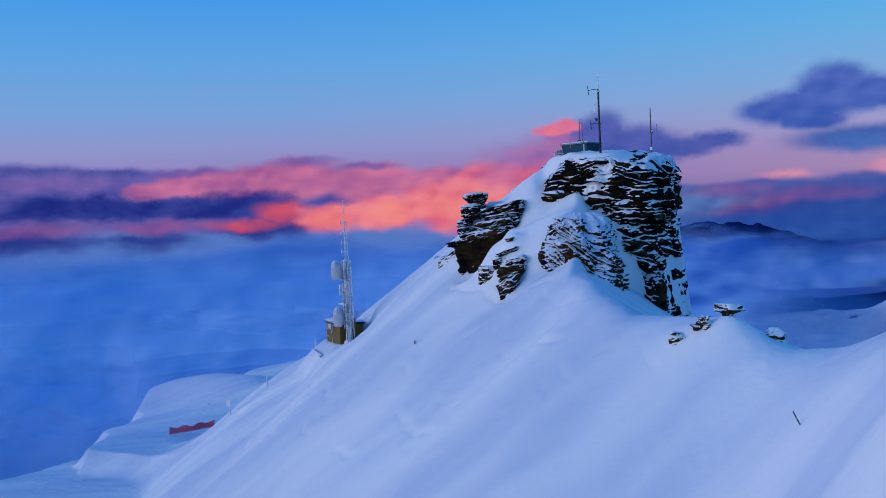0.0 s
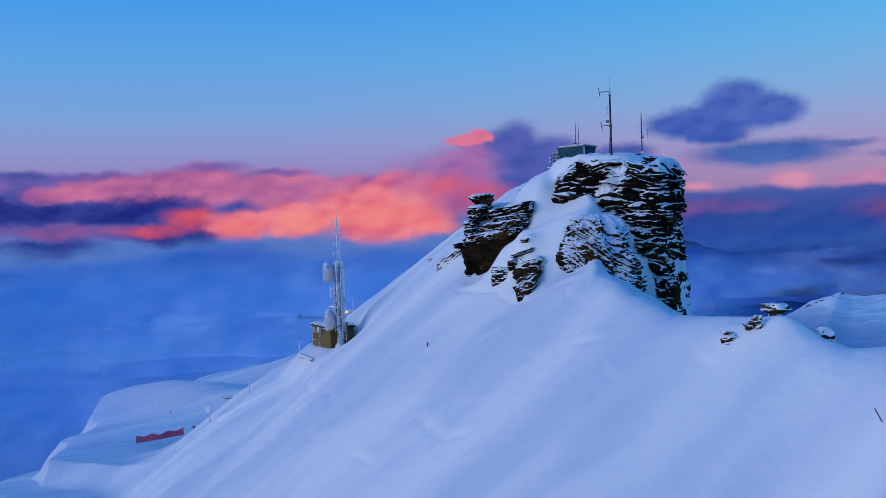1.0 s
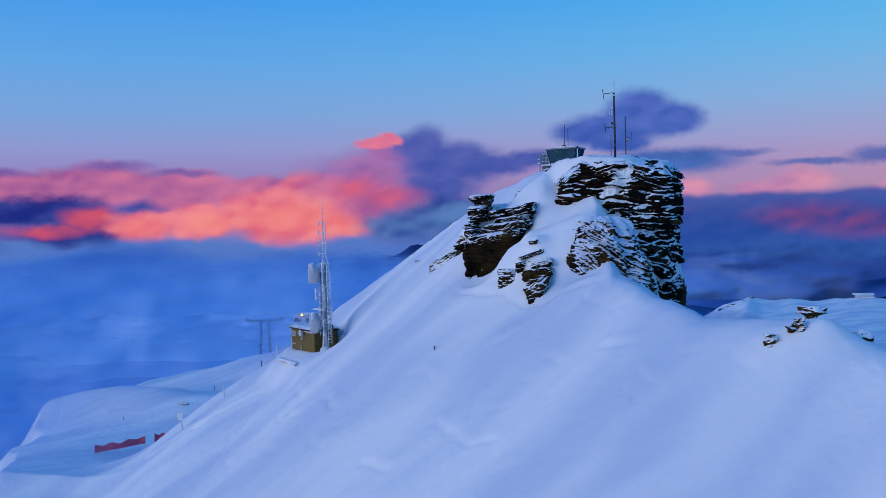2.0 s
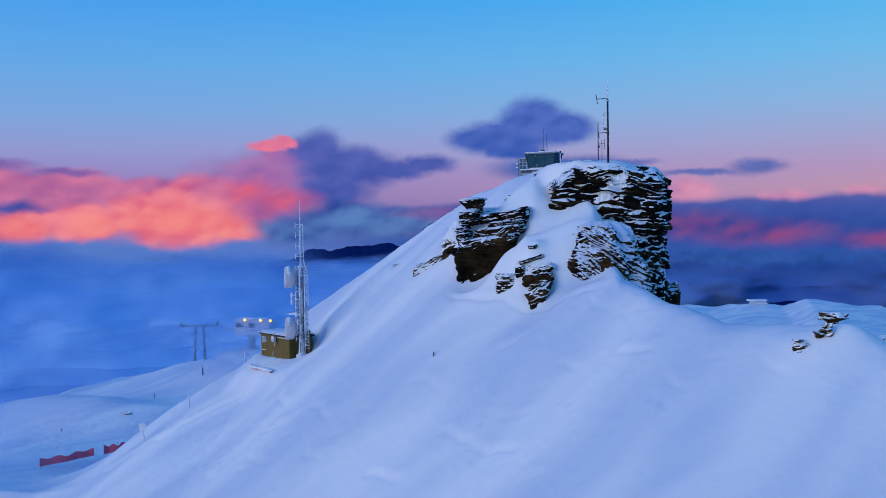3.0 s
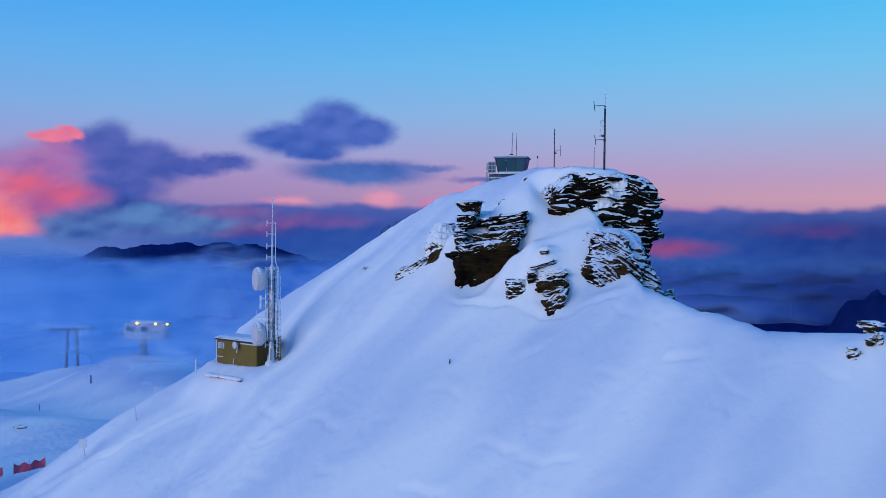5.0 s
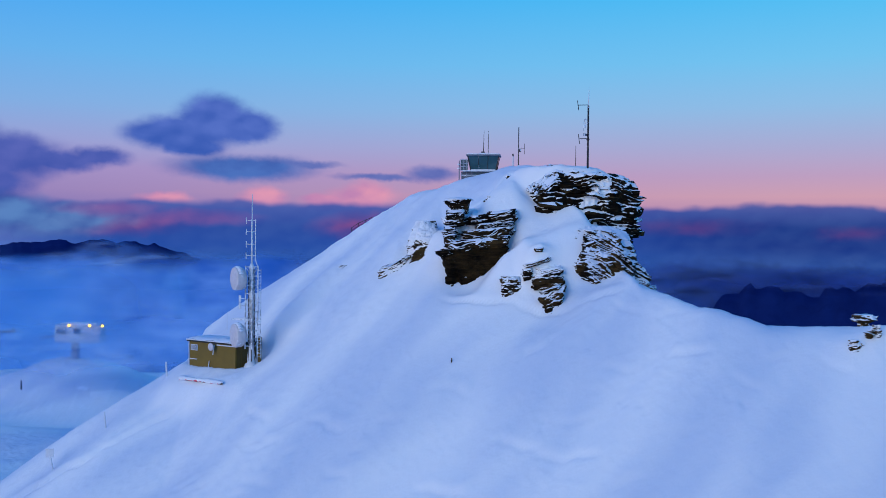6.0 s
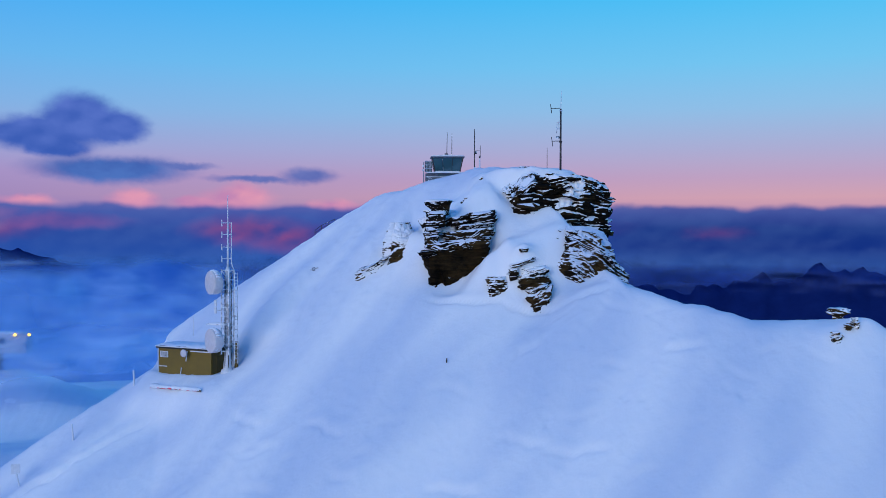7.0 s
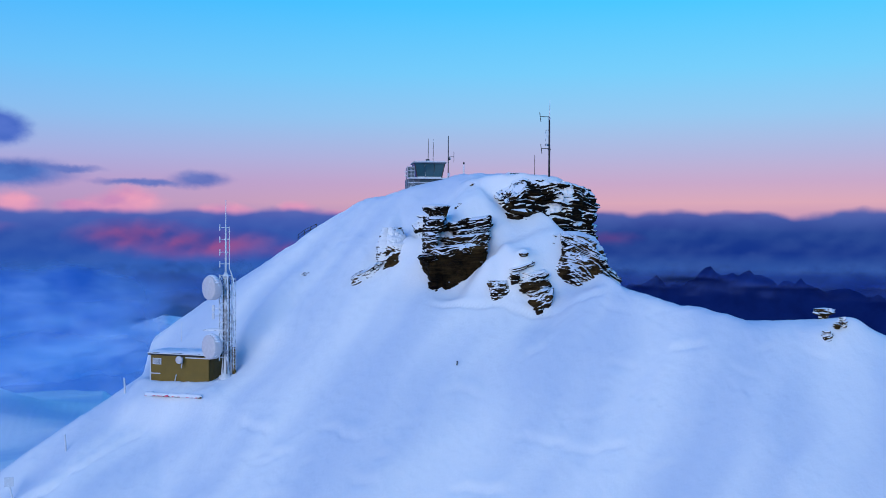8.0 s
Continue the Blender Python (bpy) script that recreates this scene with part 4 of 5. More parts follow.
stone(20.8, -12.9, 0.6, 0.36, "small snow-capped boulder on the ridge", 0.58, 0.5, 31, [(0, 1, 0, 0), (0.6, 1, 0, 0), (1, 0.4, 0, 0)])
stone(22.45, -12.5, 0.6, 0.75, "dark upright boulder on the ridge", 0.55, 0.5, 32, [(0, 0.8, -0.2, 0), (0.6, 1, 0, 0), (1, 0.5, 0.2, 0)])
stone(23.3, -9.4, 0.5, 0.95, "flat overhanging slab on the ridge", 1.05, 0.8, 33, [(0, 0.4, 0, 0), (0.55, 0.5, 0, 0), (0.72, 1.05, 0.1, 0), (1, 0.8, -0.2, 0)])
stone(26.5, -10.2, 0.5, 0.75, "small dark stone in the snow ridge", 1.0, 0.6, 34, [(0, 1, 0, 0), (0.6, 1, 0, 0), (1, 0.4, 0, 0)])
stone(-65.9, 38.4, 0.4, 0.35, "small dark stone on the terrace", 0.9, 0.4, 35, [(0, 1, 0, 0), (0.6, 1, 0, 0), (1, 0.4, 0, 0)])
stone(-18.3, 18.6, 0.4, 0.08, "small dark stone in the slope", 0.55, 0.3, 36, [(0, 1, 0, 0), (0.6, 1, 0, 0), (1, 0.4, 0, 0)])

for x_, y_, w_, t_, seed_ in ((-14.0, 597.0, 2.6, 1.2, 201), (-18.5, 590.0, 2.0, 1.0, 202), (-26.0, 585.0, 3.6, 1.4, 203), (-32.0, 578.0, 3.4, 1.2, 204), (-55.0, 570.0, 6.0, 1.6, 205), (-66.0, 560.0, 2.0, 1.0, 206)):
    crag((x_, y_, float(ridge_height(np.array([x_]), np.array([y_]))[0]) - 0.4), "dark rocks in the far snow ridge", rx=w_, ry=1.6, z0=-2.0, z1=t_, seed=seed_, nt=70, nz=30, bed=0.6, ledge=0.3, rough=0.3, mat=ROCK,
         outline=[(0, 1, 0, 0), (0.6, 1, 0, 0), (1, 0.5, 0.3, 0)])

# ---- building helpers ----


def finish(name, bm, mat, parent=None, label="", smooth=False):
    me = bpy.data.meshes.new(name)
    bmesh.ops.recalc_face_normals(bm, faces=bm.faces)
    if smooth:
        for f in bm.faces:
            f.smooth = len(f.verts) == 4
    bm.to_mesh(me)
    bm.free()
    me.materials.append(mat)
    ob = new(name, me)
    ob.parent = parent
    return tagged(ob, label)


def part(name, bm, mat, parent, label="", smooth=False):
    """One bmesh as a mesh of its own under a thing or a part."""
    return finish(name, bm, mat, parent, label, smooth)


def add_box(bm, size, at=(0, 0, 0), turn=0.0, tilt=0.0, bevel=0.0):
    m = pose(*at, tilt, 0, turn) @ Matrix.Diagonal((*size, 1))
    made = bmesh.ops.create_cube(bm, size=1, matrix=m)["verts"]
    if bevel:
        edges = list({e for v in made for e in v.link_edges})
        bmesh.ops.bevel(bm, geom=edges, offset=bevel, segments=2, affect="EDGES", profile=0.6)
    return bm


def box(*a, **k):
    return add_box(bmesh.new(), *a, **k)


def add_rod(bm, a, b, r, r2=None, sides=8):
    a, b = Vector(a), Vector(b)
    turn = (b - a).to_track_quat("Z", "Y").to_matrix().to_4x4()
    bmesh.ops.create_cone(bm, cap_ends=True, segments=sides, radius1=r, radius2=r if r2 is None else r2, depth=(b - a).length, matrix=Matrix.Translation((a + b) / 2) @ turn)
    return bm


def rod(*a, **k):
    return add_rod(bmesh.new(), *a, **k)


def lathe(profile, m=None, sides=28):
    """A turned body from (radius, height) pairs."""
    bm = bmesh.new()
    rings = []
    for r, h in profile:
        rings.append([bm.verts.new((r * math.cos(2 * math.pi * i / sides), r * math.sin(2 * math.pi * i / sides), h)) for i in range(sides)])
    for lo, hi in zip(rings, rings[1:]):
        for i in range(sides):
            bm.faces.new((lo[i], lo[(i + 1) % sides], hi[(i + 1) % sides], hi[i]))
    bm.faces.new(rings[0][::-1])
    bm.faces.new(rings[-1])
    if m is not None:
        bmesh.ops.transform(bm, matrix=m, verts=bm.verts)
    return bm


def thing(name, at, label, category, group="", turn=0.0):
    ob = new(name)
    ob.matrix_world = pose(*at, 0, 0, turn)
    ob.empty_display_size = 0.2
    return tagged(ob, label, category, group)


def ground_at(x, y):
    return float(height(np.array([x]), np.array([y]))[0])


RIMED = material("rimed_steel", painted((0.42, 0.44, 0.48), 0.5, 0.2, 0.62, scale=1.2))
WHITE = material("white_coat", painted((0.72, 0.74, 0.78), 0.45, 0.0, 0.3))
DRUM = material("dish_fibreglass", painted((0.66, 0.62, 0.64), 0.4, 0.0, 0.25))
OLIVE = material("olive_cladding", painted((0.19, 0.118, 0.013), 0.6, 0.0, 0.0, 0.16, 0.8))
# olive darkened for the hut's shaded end; also the brown of duct and door
SHADED_UMBER = material("umber_shaded_cladding", painted((0.14, 0.085, 0.014), 0.65, 0.0, 0.0, 0.16, 0.8))
TAR = material("roof_felt", painted((0.02, 0.019, 0.02), 0.7))
DARK = material("dark_steel", painted((0.055, 0.045, 0.045), 0.5, 0.4, 0.34, scale=2.0))
GREYWALL = material("grey_wall", painted((0.22, 0.25, 0.30), 0.6, 0.0, 0.15))
RED = material("red_netting", painted((0.85, 0.11, 0.17), 0.7, 0.0, 0.2, 0.2, 1.5))
HOUSING = material("frosted_housing", painted((0.50, 0.55, 0.63), 0.6, 0.0, 0.3))
WOOD = material("weathered_wood", painted((0.12, 0.075, 0.05), 0.8, 0.0, 0.35, 0.2, 2.0))


def glass_build(n):
    """Teal sun-glass that mirrors the sky."""
    b = n.node("ShaderNodeBsdfPrincipled")
    p = n.node("ShaderNodeTexCoord").outputs["Object"]
    n.put(b.inputs["Base Color"], n.mix(n.noise(p, 0.6, 3.0), (0.02, 0.06, 0.075, 1), (0.05, 0.12, 0.14, 1)))
    n.put(b.inputs["Roughness"], 0.08)
    n.put(b.inputs["Specular IOR Level"], 0.7)
    return b.outputs[0]


def lamp_build(n):
    e = n.node("ShaderNodeEmission")
    n.put(e.inputs[0], (1.0, 0.58, 0.05, 1))
    n.put(e.inputs[1], 3.6)
    return e.outputs[0]


GLASS = material("teal_glass", glass_build)
BASEWALL = material("dark_grey_wall", painted((0.10, 0.115, 0.15), 0.6, 0.0, 0.2))
LAMP = material("lamp_glow", lamp_build)

# ---- radio tower on the slope ----


def radio_tower():
    base_z = ground_at(-26.9, 12.03)
    foot = min(base_z, -5.7) - 0.3
    t = thing("radio_tower", (-26.9, 12.03, foot), "rime-covered white steel radio tower with two drum dishes", "radio tower", turn=-35)
    lift = -5.7 - foot
    part("footing", lathe([(0.75, -0.6), (0.62, lift + 0.05), (0.42, lift + 0.15), (0.30, lift + 1.9), (0.29, lift + 2.1)]), WHITE, t, "tapered white footing", True)
    part("column", rod((0, 0, lift + 2.0), (0, 0, lift + 9.5), 0.27, 0.24, 16), RIMED, t, "", True)
    part("upper_pole", rod((0, 0, lift + 9.4), (0, 0, lift + 14.1), 0.10, 0.075, 12), WHITE, t, "", True)
    part("whip_antenna", rod((0, 0, lift + 14.0), (0, 0, lift + 16.6), 0.05, 0.03), WHITE, t)
    part("collar", lathe([(0.3, lift + 9.3), (0.32, lift + 9.4), (0.26, lift + 9.5), (0.10, lift + 9.85)], sides=16), WHITE, t, "", True)
    # lattice: four legs, hoops and diagonals
    w = 0.42
    corners = [(-w, -w), (w, -w), (w, w), (-w, w)]
    for cx, cy in corners:
        part("lattice_leg", rod((cx, cy, lift + 1.5), (cx, cy, lift + 9.6), 0.065), RIMED, t)
    for cx, cy in ((0.33, -0.36), (0.36, 0.05), (-0.05, -0.38)):
        part("feeder_cable", rod((cx, cy, lift + 0.3), (cx, cy, lift + 9.2), 0.045), DARK, t, "dark feeder cable")
    heights = [1.8, 2.5, 3.3, 4.3, 5.1, 6.0, 6.9, 7.7, 8.6, 9.5]
    for z in heights:
        hoop = bmesh.new()
        for (ax, ay), (bx, by) in zip(corners, corners[1:] + corners[:1]):
            add_rod(hoop, (ax, ay, lift + z), (bx, by, lift + z), 0.042, sides=6)
            add_rod(hoop, (ax, ay, lift + z), (0, 0, lift + z), 0.03, sides=6)
        part("lattice_hoop", hoop, RIMED, t)
    for n_, (z0, z1) in enumerate(zip(heights, heights[1:])):
        cross = bmesh.new()
        for k, ((ax, ay), (bx, by)) in enumerate(zip(corners, corners[1:] + corners[:1])):
            a, b = ((ax, ay), (bx, by)) if (n_ + k) % 2 else ((bx, by), (ax, ay))
            add_rod(cross, (*a, lift + z0), (*b, lift + z1), 0.028, sides=5)
        part("lattice_brace", cross, RIMED, t)
    # caged ladder
    lad = part("ladder", add_rod(rod((0.86, 0.35, lift + 0.6), (0.86, 0.35, lift + 9.3), 0.035), (0.86, -0.1, lift + 0.6), (0.86, -0.1, lift + 9.3), 0.035), RIMED, t)
    for i in range(28):
        part("rung", rod((0.86, -0.1, lift + 0.8 + 0.31 * i), (0.86, 0.35, lift + 0.8 + 0.31 * i), 0.03, sides=6), RIMED, lad)
    for i in range(9):
        part("ladder_stay", rod((0.5, 0.12, lift + 1.2 + i), (0.86, 0.12, lift + 1.2 + i), 0.025, sides=6), RIMED, t)
    part("cable_tray", add_rod(rod((0.62, 0.30, lift + 9.2), (0.27, 0.19, lift + 10.2), 0.045), (0.27, 0.19, lift + 10.1), (0.27, 0.19, lift + 14.1), 0.045), WHITE, t)
    # stacked dipoles on the upper pole
    for z in (10.6, 11.7, 12.9, 14.0):
        arm = bmesh.new()
        add_rod(arm, (0.27, 0.19, lift + z), (-0.45, -0.31, lift + z), 0.035, sides=6)
        add_rod(arm, (-0.45, -0.31, lift + z - 0.32), (-0.45, -0.31, lift + z + 0.28), 0.05, sides=6)
        part("dipole", arm, WHITE, t, "rimed dipole arm")
    # drum dishes
    for z, r in ((8.35, 1.12), (2.85, 1.15)):
        m = Matrix.Translation((-0.75, -0.75, lift + z)) @ Matrix.Rotation(radians(63), 4, "Z") @ Matrix.Rotation(radians(-90), 4, "Y")
        d = part("drum_dish", lathe([(r * 0.35, -0.55), (r * 0.85, -0.25), (r * 0.97, -0.1), (r, 0.0), (r, 0.62), (r * 0.98, 0.66), (r * 0.93, 0.69), (r * 0.45, 0.73), (0.02, 0.74)], m, 36), DRUM, t, "round pale drum dish with snow on its rim", True)
        for e in (-0.5, 0.5):
            part("dish_mount", rod((-0.45, -0.45, lift + z + e), (-0.75, -0.75, lift + z + e * 0.8), 0.06), DARK, t)
        bm = bmesh.new()
        for i in range(9):
            a = radians(-60 + 15 * i)
            p = m @ Vector((r * 1.0 * math.cos(a), r * 1.0 * math.sin(a), 0.3))
            bmesh.ops.create_icosphere(bm, subdivisions=2, radius=0.16, matrix=Matrix.Translation(p) @ Matrix.Diagonal((1.5, 1.5, 0.8, 1)))
        part("rim_snow", bm, SNOW, d, "", True)
    # work platform and small aerials
    plat = box((2.3, 0.9, 0.07), (-0.9, -0.2, lift + 4.35))
    part("platform", plat, RIMED, t, "snowy grating platform")
    part("platform_snow", lathe([(0.9, lift + 4.38), (0.85, lift + 4.44), (0.4, lift + 4.52), (0.05, lift + 4.54)], Matrix.Translation((-0.9, -0.2, 0)) @ Matrix.Diagonal((1.25, 0.48, 1, 1)), 20), SNOW, t, "", True)
    for z in (5.7, 6.4):
        part("panel_antenna", box((0.22, 0.18, 0.62), (-1.0, -0.55, lift + z), 20, bevel=0.04), WHITE, t)
        part("antenna_bracket", rod((-0.45, -0.4, lift + z), (-1.0, -0.55, lift + z), 0.03), RIMED, t)
    part("cable_duct", box((0.3, 0.22, 2.6), (0.62, 0.5, lift + 1.4), bevel=0.03), SHADED_UMBER, t, "brown cable duct at the foot")


radio_tower()


def equipment_hut():
    # the long wall runs from (-33.6, 16.1) to (-28.4, 12.3)
    run = math.degrees(math.atan2(12.3 - 16.06, -28.44 + 33.6))
    L, D, H = 6.4, 2.9, 2.3
    t = thing("equipment_hut", (-33.6, 16.06, -6.2), "olive metal equipment hut half drifted over with snow", "hut", turn=run)
    part("wall", box((L - 0.04, D - 0.04, H + 0.9), (L / 2, D / 2, H / 2 - 0.45), bevel=0.02), OLIVE, t, "olive corrugated wall")
    # this wall's shade is put into its colour
    part("end_wall", box((0.05, D - 0.3, H + 0.7), (L + 0.005, D / 2, H / 2 - 0.35)), SHADED_UMBER, t, "end wall coloured darker as the hut's shaded side")
    part("roof", box((L + 0.35, D + 0.35, 0.16), (L / 2, D / 2, H + 0.08), bevel=0.03), TAR, t, "black roof edge")
    part("roof_trim", box((L + 0.4, 0.06, 0.09), (L / 2, -0.2, H + 0.2)), WHITE, t, "snow-edged white trim")
    # snow bank on the roof
    gx_, gy_ = np.meshgrid(np.linspace(-0.15, L + 0.15, 40), np.linspace(-0.15, D + 0.15, 20))
    edge = np.minimum(np.minimum(gx_ + 0.2, L + 0.2 - gx_), np.minimum(gy_ + 0.2, D + 0.2 - gy_))
    gz_ = H + 0.14 + 0.30 * np.clip(edge / 0.5, 0, 1) ** 0.5 + 0.06 * fbm(gx_ * 1.2, gy_ * 1.2, 0, 3, 44)
    snow = new("roof_snow", mesh_from_grid("roof_snow", np.stack([gx_, gy_, gz_], -1), SNOW))
    snow.parent = t
    for x in (0.02, L - 0.02):
        part("corner_trim", box((0.09, 0.09, H + 0.5), (x, -0.02, H / 2 - 0.2)), WHITE if x < 1 else OLIVE, t)
    part("vent_grille", box((0.95, 0.06, 0.6), (0.75, -0.03, 1.72), bevel=0.015), WHITE, t, "frosted white vent grille")
    for i in range(5):
        part("vent_slat", box((0.8, 0.05, 0.05), (0.75, -0.07, 1.52 + 0.1 * i), tilt=30), GREYWALL, t)
    part("kick_rail", box((1.0, 0.06, 0.08), (0.6, -0.03, 0.55)), WHITE, t)
    d = part("roof_dish", lathe([(0.06, 0), (0.27, 0.05), (0.35, 0.13), (0.38, 0.2), (0.34, 0.24), (0.22, 0.3), (0.02, 0.32)], pose(3.45, -0.25, 1.98, 90, 0, 0), 26), DRUM, t, "snow-caked small dish", True)
    part("dish_stalk", rod((3.65, -0.35, 1.2), (3.7, -0.2, 2.2), 0.05), WHITE, d)
    part("gutter", box((2.3, 0.07, 0.1), (5.1, -0.1, H - 0.12)), WHITE, t)
    part("bracket", rod((2.75, -0.06, -0.1), (2.95, -0.12, 0.55), 0.045), WHITE, t)
    part("door", box((0.06, 0.95, 1.9), (L + 0.03, 1.2, 0.8), bevel=0.015), SHADED_UMBER, t, "brown end door")


equipment_hut()


def barrier():
    ax, ay, bx, by = -34.1, 13.9, -29.3, 9.5
    run = math.hypot(bx - ax, by - ay)
    t = thing("fallen_barrier", (ax, ay, ground_at(ax, ay)), "fallen red and white barrier crusted with snow beside the hut", "barrier", turn=math.degrees(math.atan2(by - ay, bx - ax)))
    fall = ground_at(bx, by) - ground_at(ax, ay)

    def lies(x):
        return fall * x / run

    p = bmesh.new()
    add_rod(p, (0, 0, 0.24), (run, 0, lies(run) + 0.24), 0.11, sides=6)
    part("plank", p, WOOD, t)
    rng = random.Random(8)
    x = 0.1
    while x < run - 0.7:
        w = rng.uniform(0.35, 0.7)
        part("red_panel", box((w, 0.07, rng.uniform(0.12, 0.22)), (x + w / 2, -0.12, lies(x) + 0.26), 0, rng.uniform(-25, 5), 0.01), RED, t)
        x += w + rng.uniform(0.15, 0.5)
    # one lumpy roll of frozen snow along the plank
    fs, an = np.meshgrid(np.linspace(-0.1, run + 0.1, 90), np.linspace(0, 2 * math.pi, 13), indexing="ij")
    rr = (0.2 + 0.1 * fbm(fs * 1.6, an * 0.0 + 3, 0, 3, 61)) * np.clip(np.minimum(fs + 0.1, run + 0.1 - fs) / 0.25, 0.02, 1)
    crust = new("crust", mesh_from_grid("crust", np.stack([fs, 0.03 + 1.3 * rr * np.cos(an), lies(fs) + 0.33 + rr * np.sin(an)], -1), SNOW))
    crust.parent = t


barrier()

# ---- summit ----


def main_mast():
    t = thing("antenna_mast", (5.87, 11.02, 13.6), "dark steel antenna mast with side dipoles, rimed at the top", "antenna mast")
    part("pole", rod((0, 0, -0.4), (0, 0, 6.4), 0.11, 0.085, 12), DARK, t, "", True)
    part("top_whip", rod((0, 0, 6.3), (0.05, 0, 8.2), 0.05, 0.02), RIMED, t)
    for z, x in ((6.45, -1.05), (3.15, -0.92)):
        d = bmesh.new()
        add_rod(d, (0, 0, z), (x, 0, z - 0.05), 0.035, sides=6)
        part("side_arm", d, DARK, t)
        part("dipole", rod((x - 0.05, 0, z + 0.4), (x + 0.08, 0, z - 0.55), 0.035, sides=6), DARK, t)
    loop = bmesh.new()
    for a, b in (((-0.12, 0, 5.0), (-0.4, 0, 5.0)), ((-0.4, 0, 5.0), (-0.45, 0, 3.9)), ((-0.12, 0, 4.4), (-0.4, 0, 4.4)), ((-0.25, 0, 5.1), (-0.3, 0, 4.2))):
        add_rod(loop, a, b, 0.03, sides=6)
    part("folded_aerial", loop, RIMED, t)
    part("camera_box", box((0.34, 0.28, 0.2), (-0.3, -0.1, 3.5), 20, 15, 0.03), DARK, t, "dark weather box")
    part("clamp", box((0.26, 0.26, 0.14), (0, 0, 3.05), bevel=0.02), DARK, t)
    part("clamp", box((0.24, 0.24, 0.14), (0, 0, 6.2), bevel=0.02), RIMED, t)
    s = thing("thin_rod", (5.1, 13.0, 13.9), "thin dark rod standing on the summit snow", "rod")
    part("shaft", rod((0, 0, -0.4), (0, 0, 2.3), 0.035, 0.025), DARK, s)


main_mast()


def second_mast():
    t = thing("antenna_mast", (2.7, 34.6, 12.5), "slim grey antenna mast behind the summit cabin", "antenna mast")
    part("pole", rod((0, 0, -0.6), (0, 0, 7.9), 0.085, 0.05, 10), DARK, t, "", True)
    part("side_arm", rod((0, 0, 5.3), (0.75, 0, 5.3), 0.022), DARK, t)
    part("dipole", rod((0.75, 0, 4.6), (0.75, 0, 5.9), 0.026), DARK, t)
    part("junction_box", box((0.3, 0.25, 0.35), (0.1, -0.1, 5.0), bevel=0.03), DARK, t)
    part("junction_box", box((0.25, 0.2, 0.4), (0.02, -0.1, 3.0), bevel=0.03), RIMED, t)
    p = thing("warning_post", (-0.08, 20.8, ground_at(-0.08, 20.8)), "short white post with a dark lamp head", "post")
    part("shaft", rod((0, 0, -0.3), (0, 0, 1.2), 0.10, 0.05), WHITE, p)
    part("head", lathe([(0.05, 1.2), (0.09, 1.25), (0.09, 1.42), (0.03, 1.5)], sides=12), DARK, p, "", True)


second_mast()


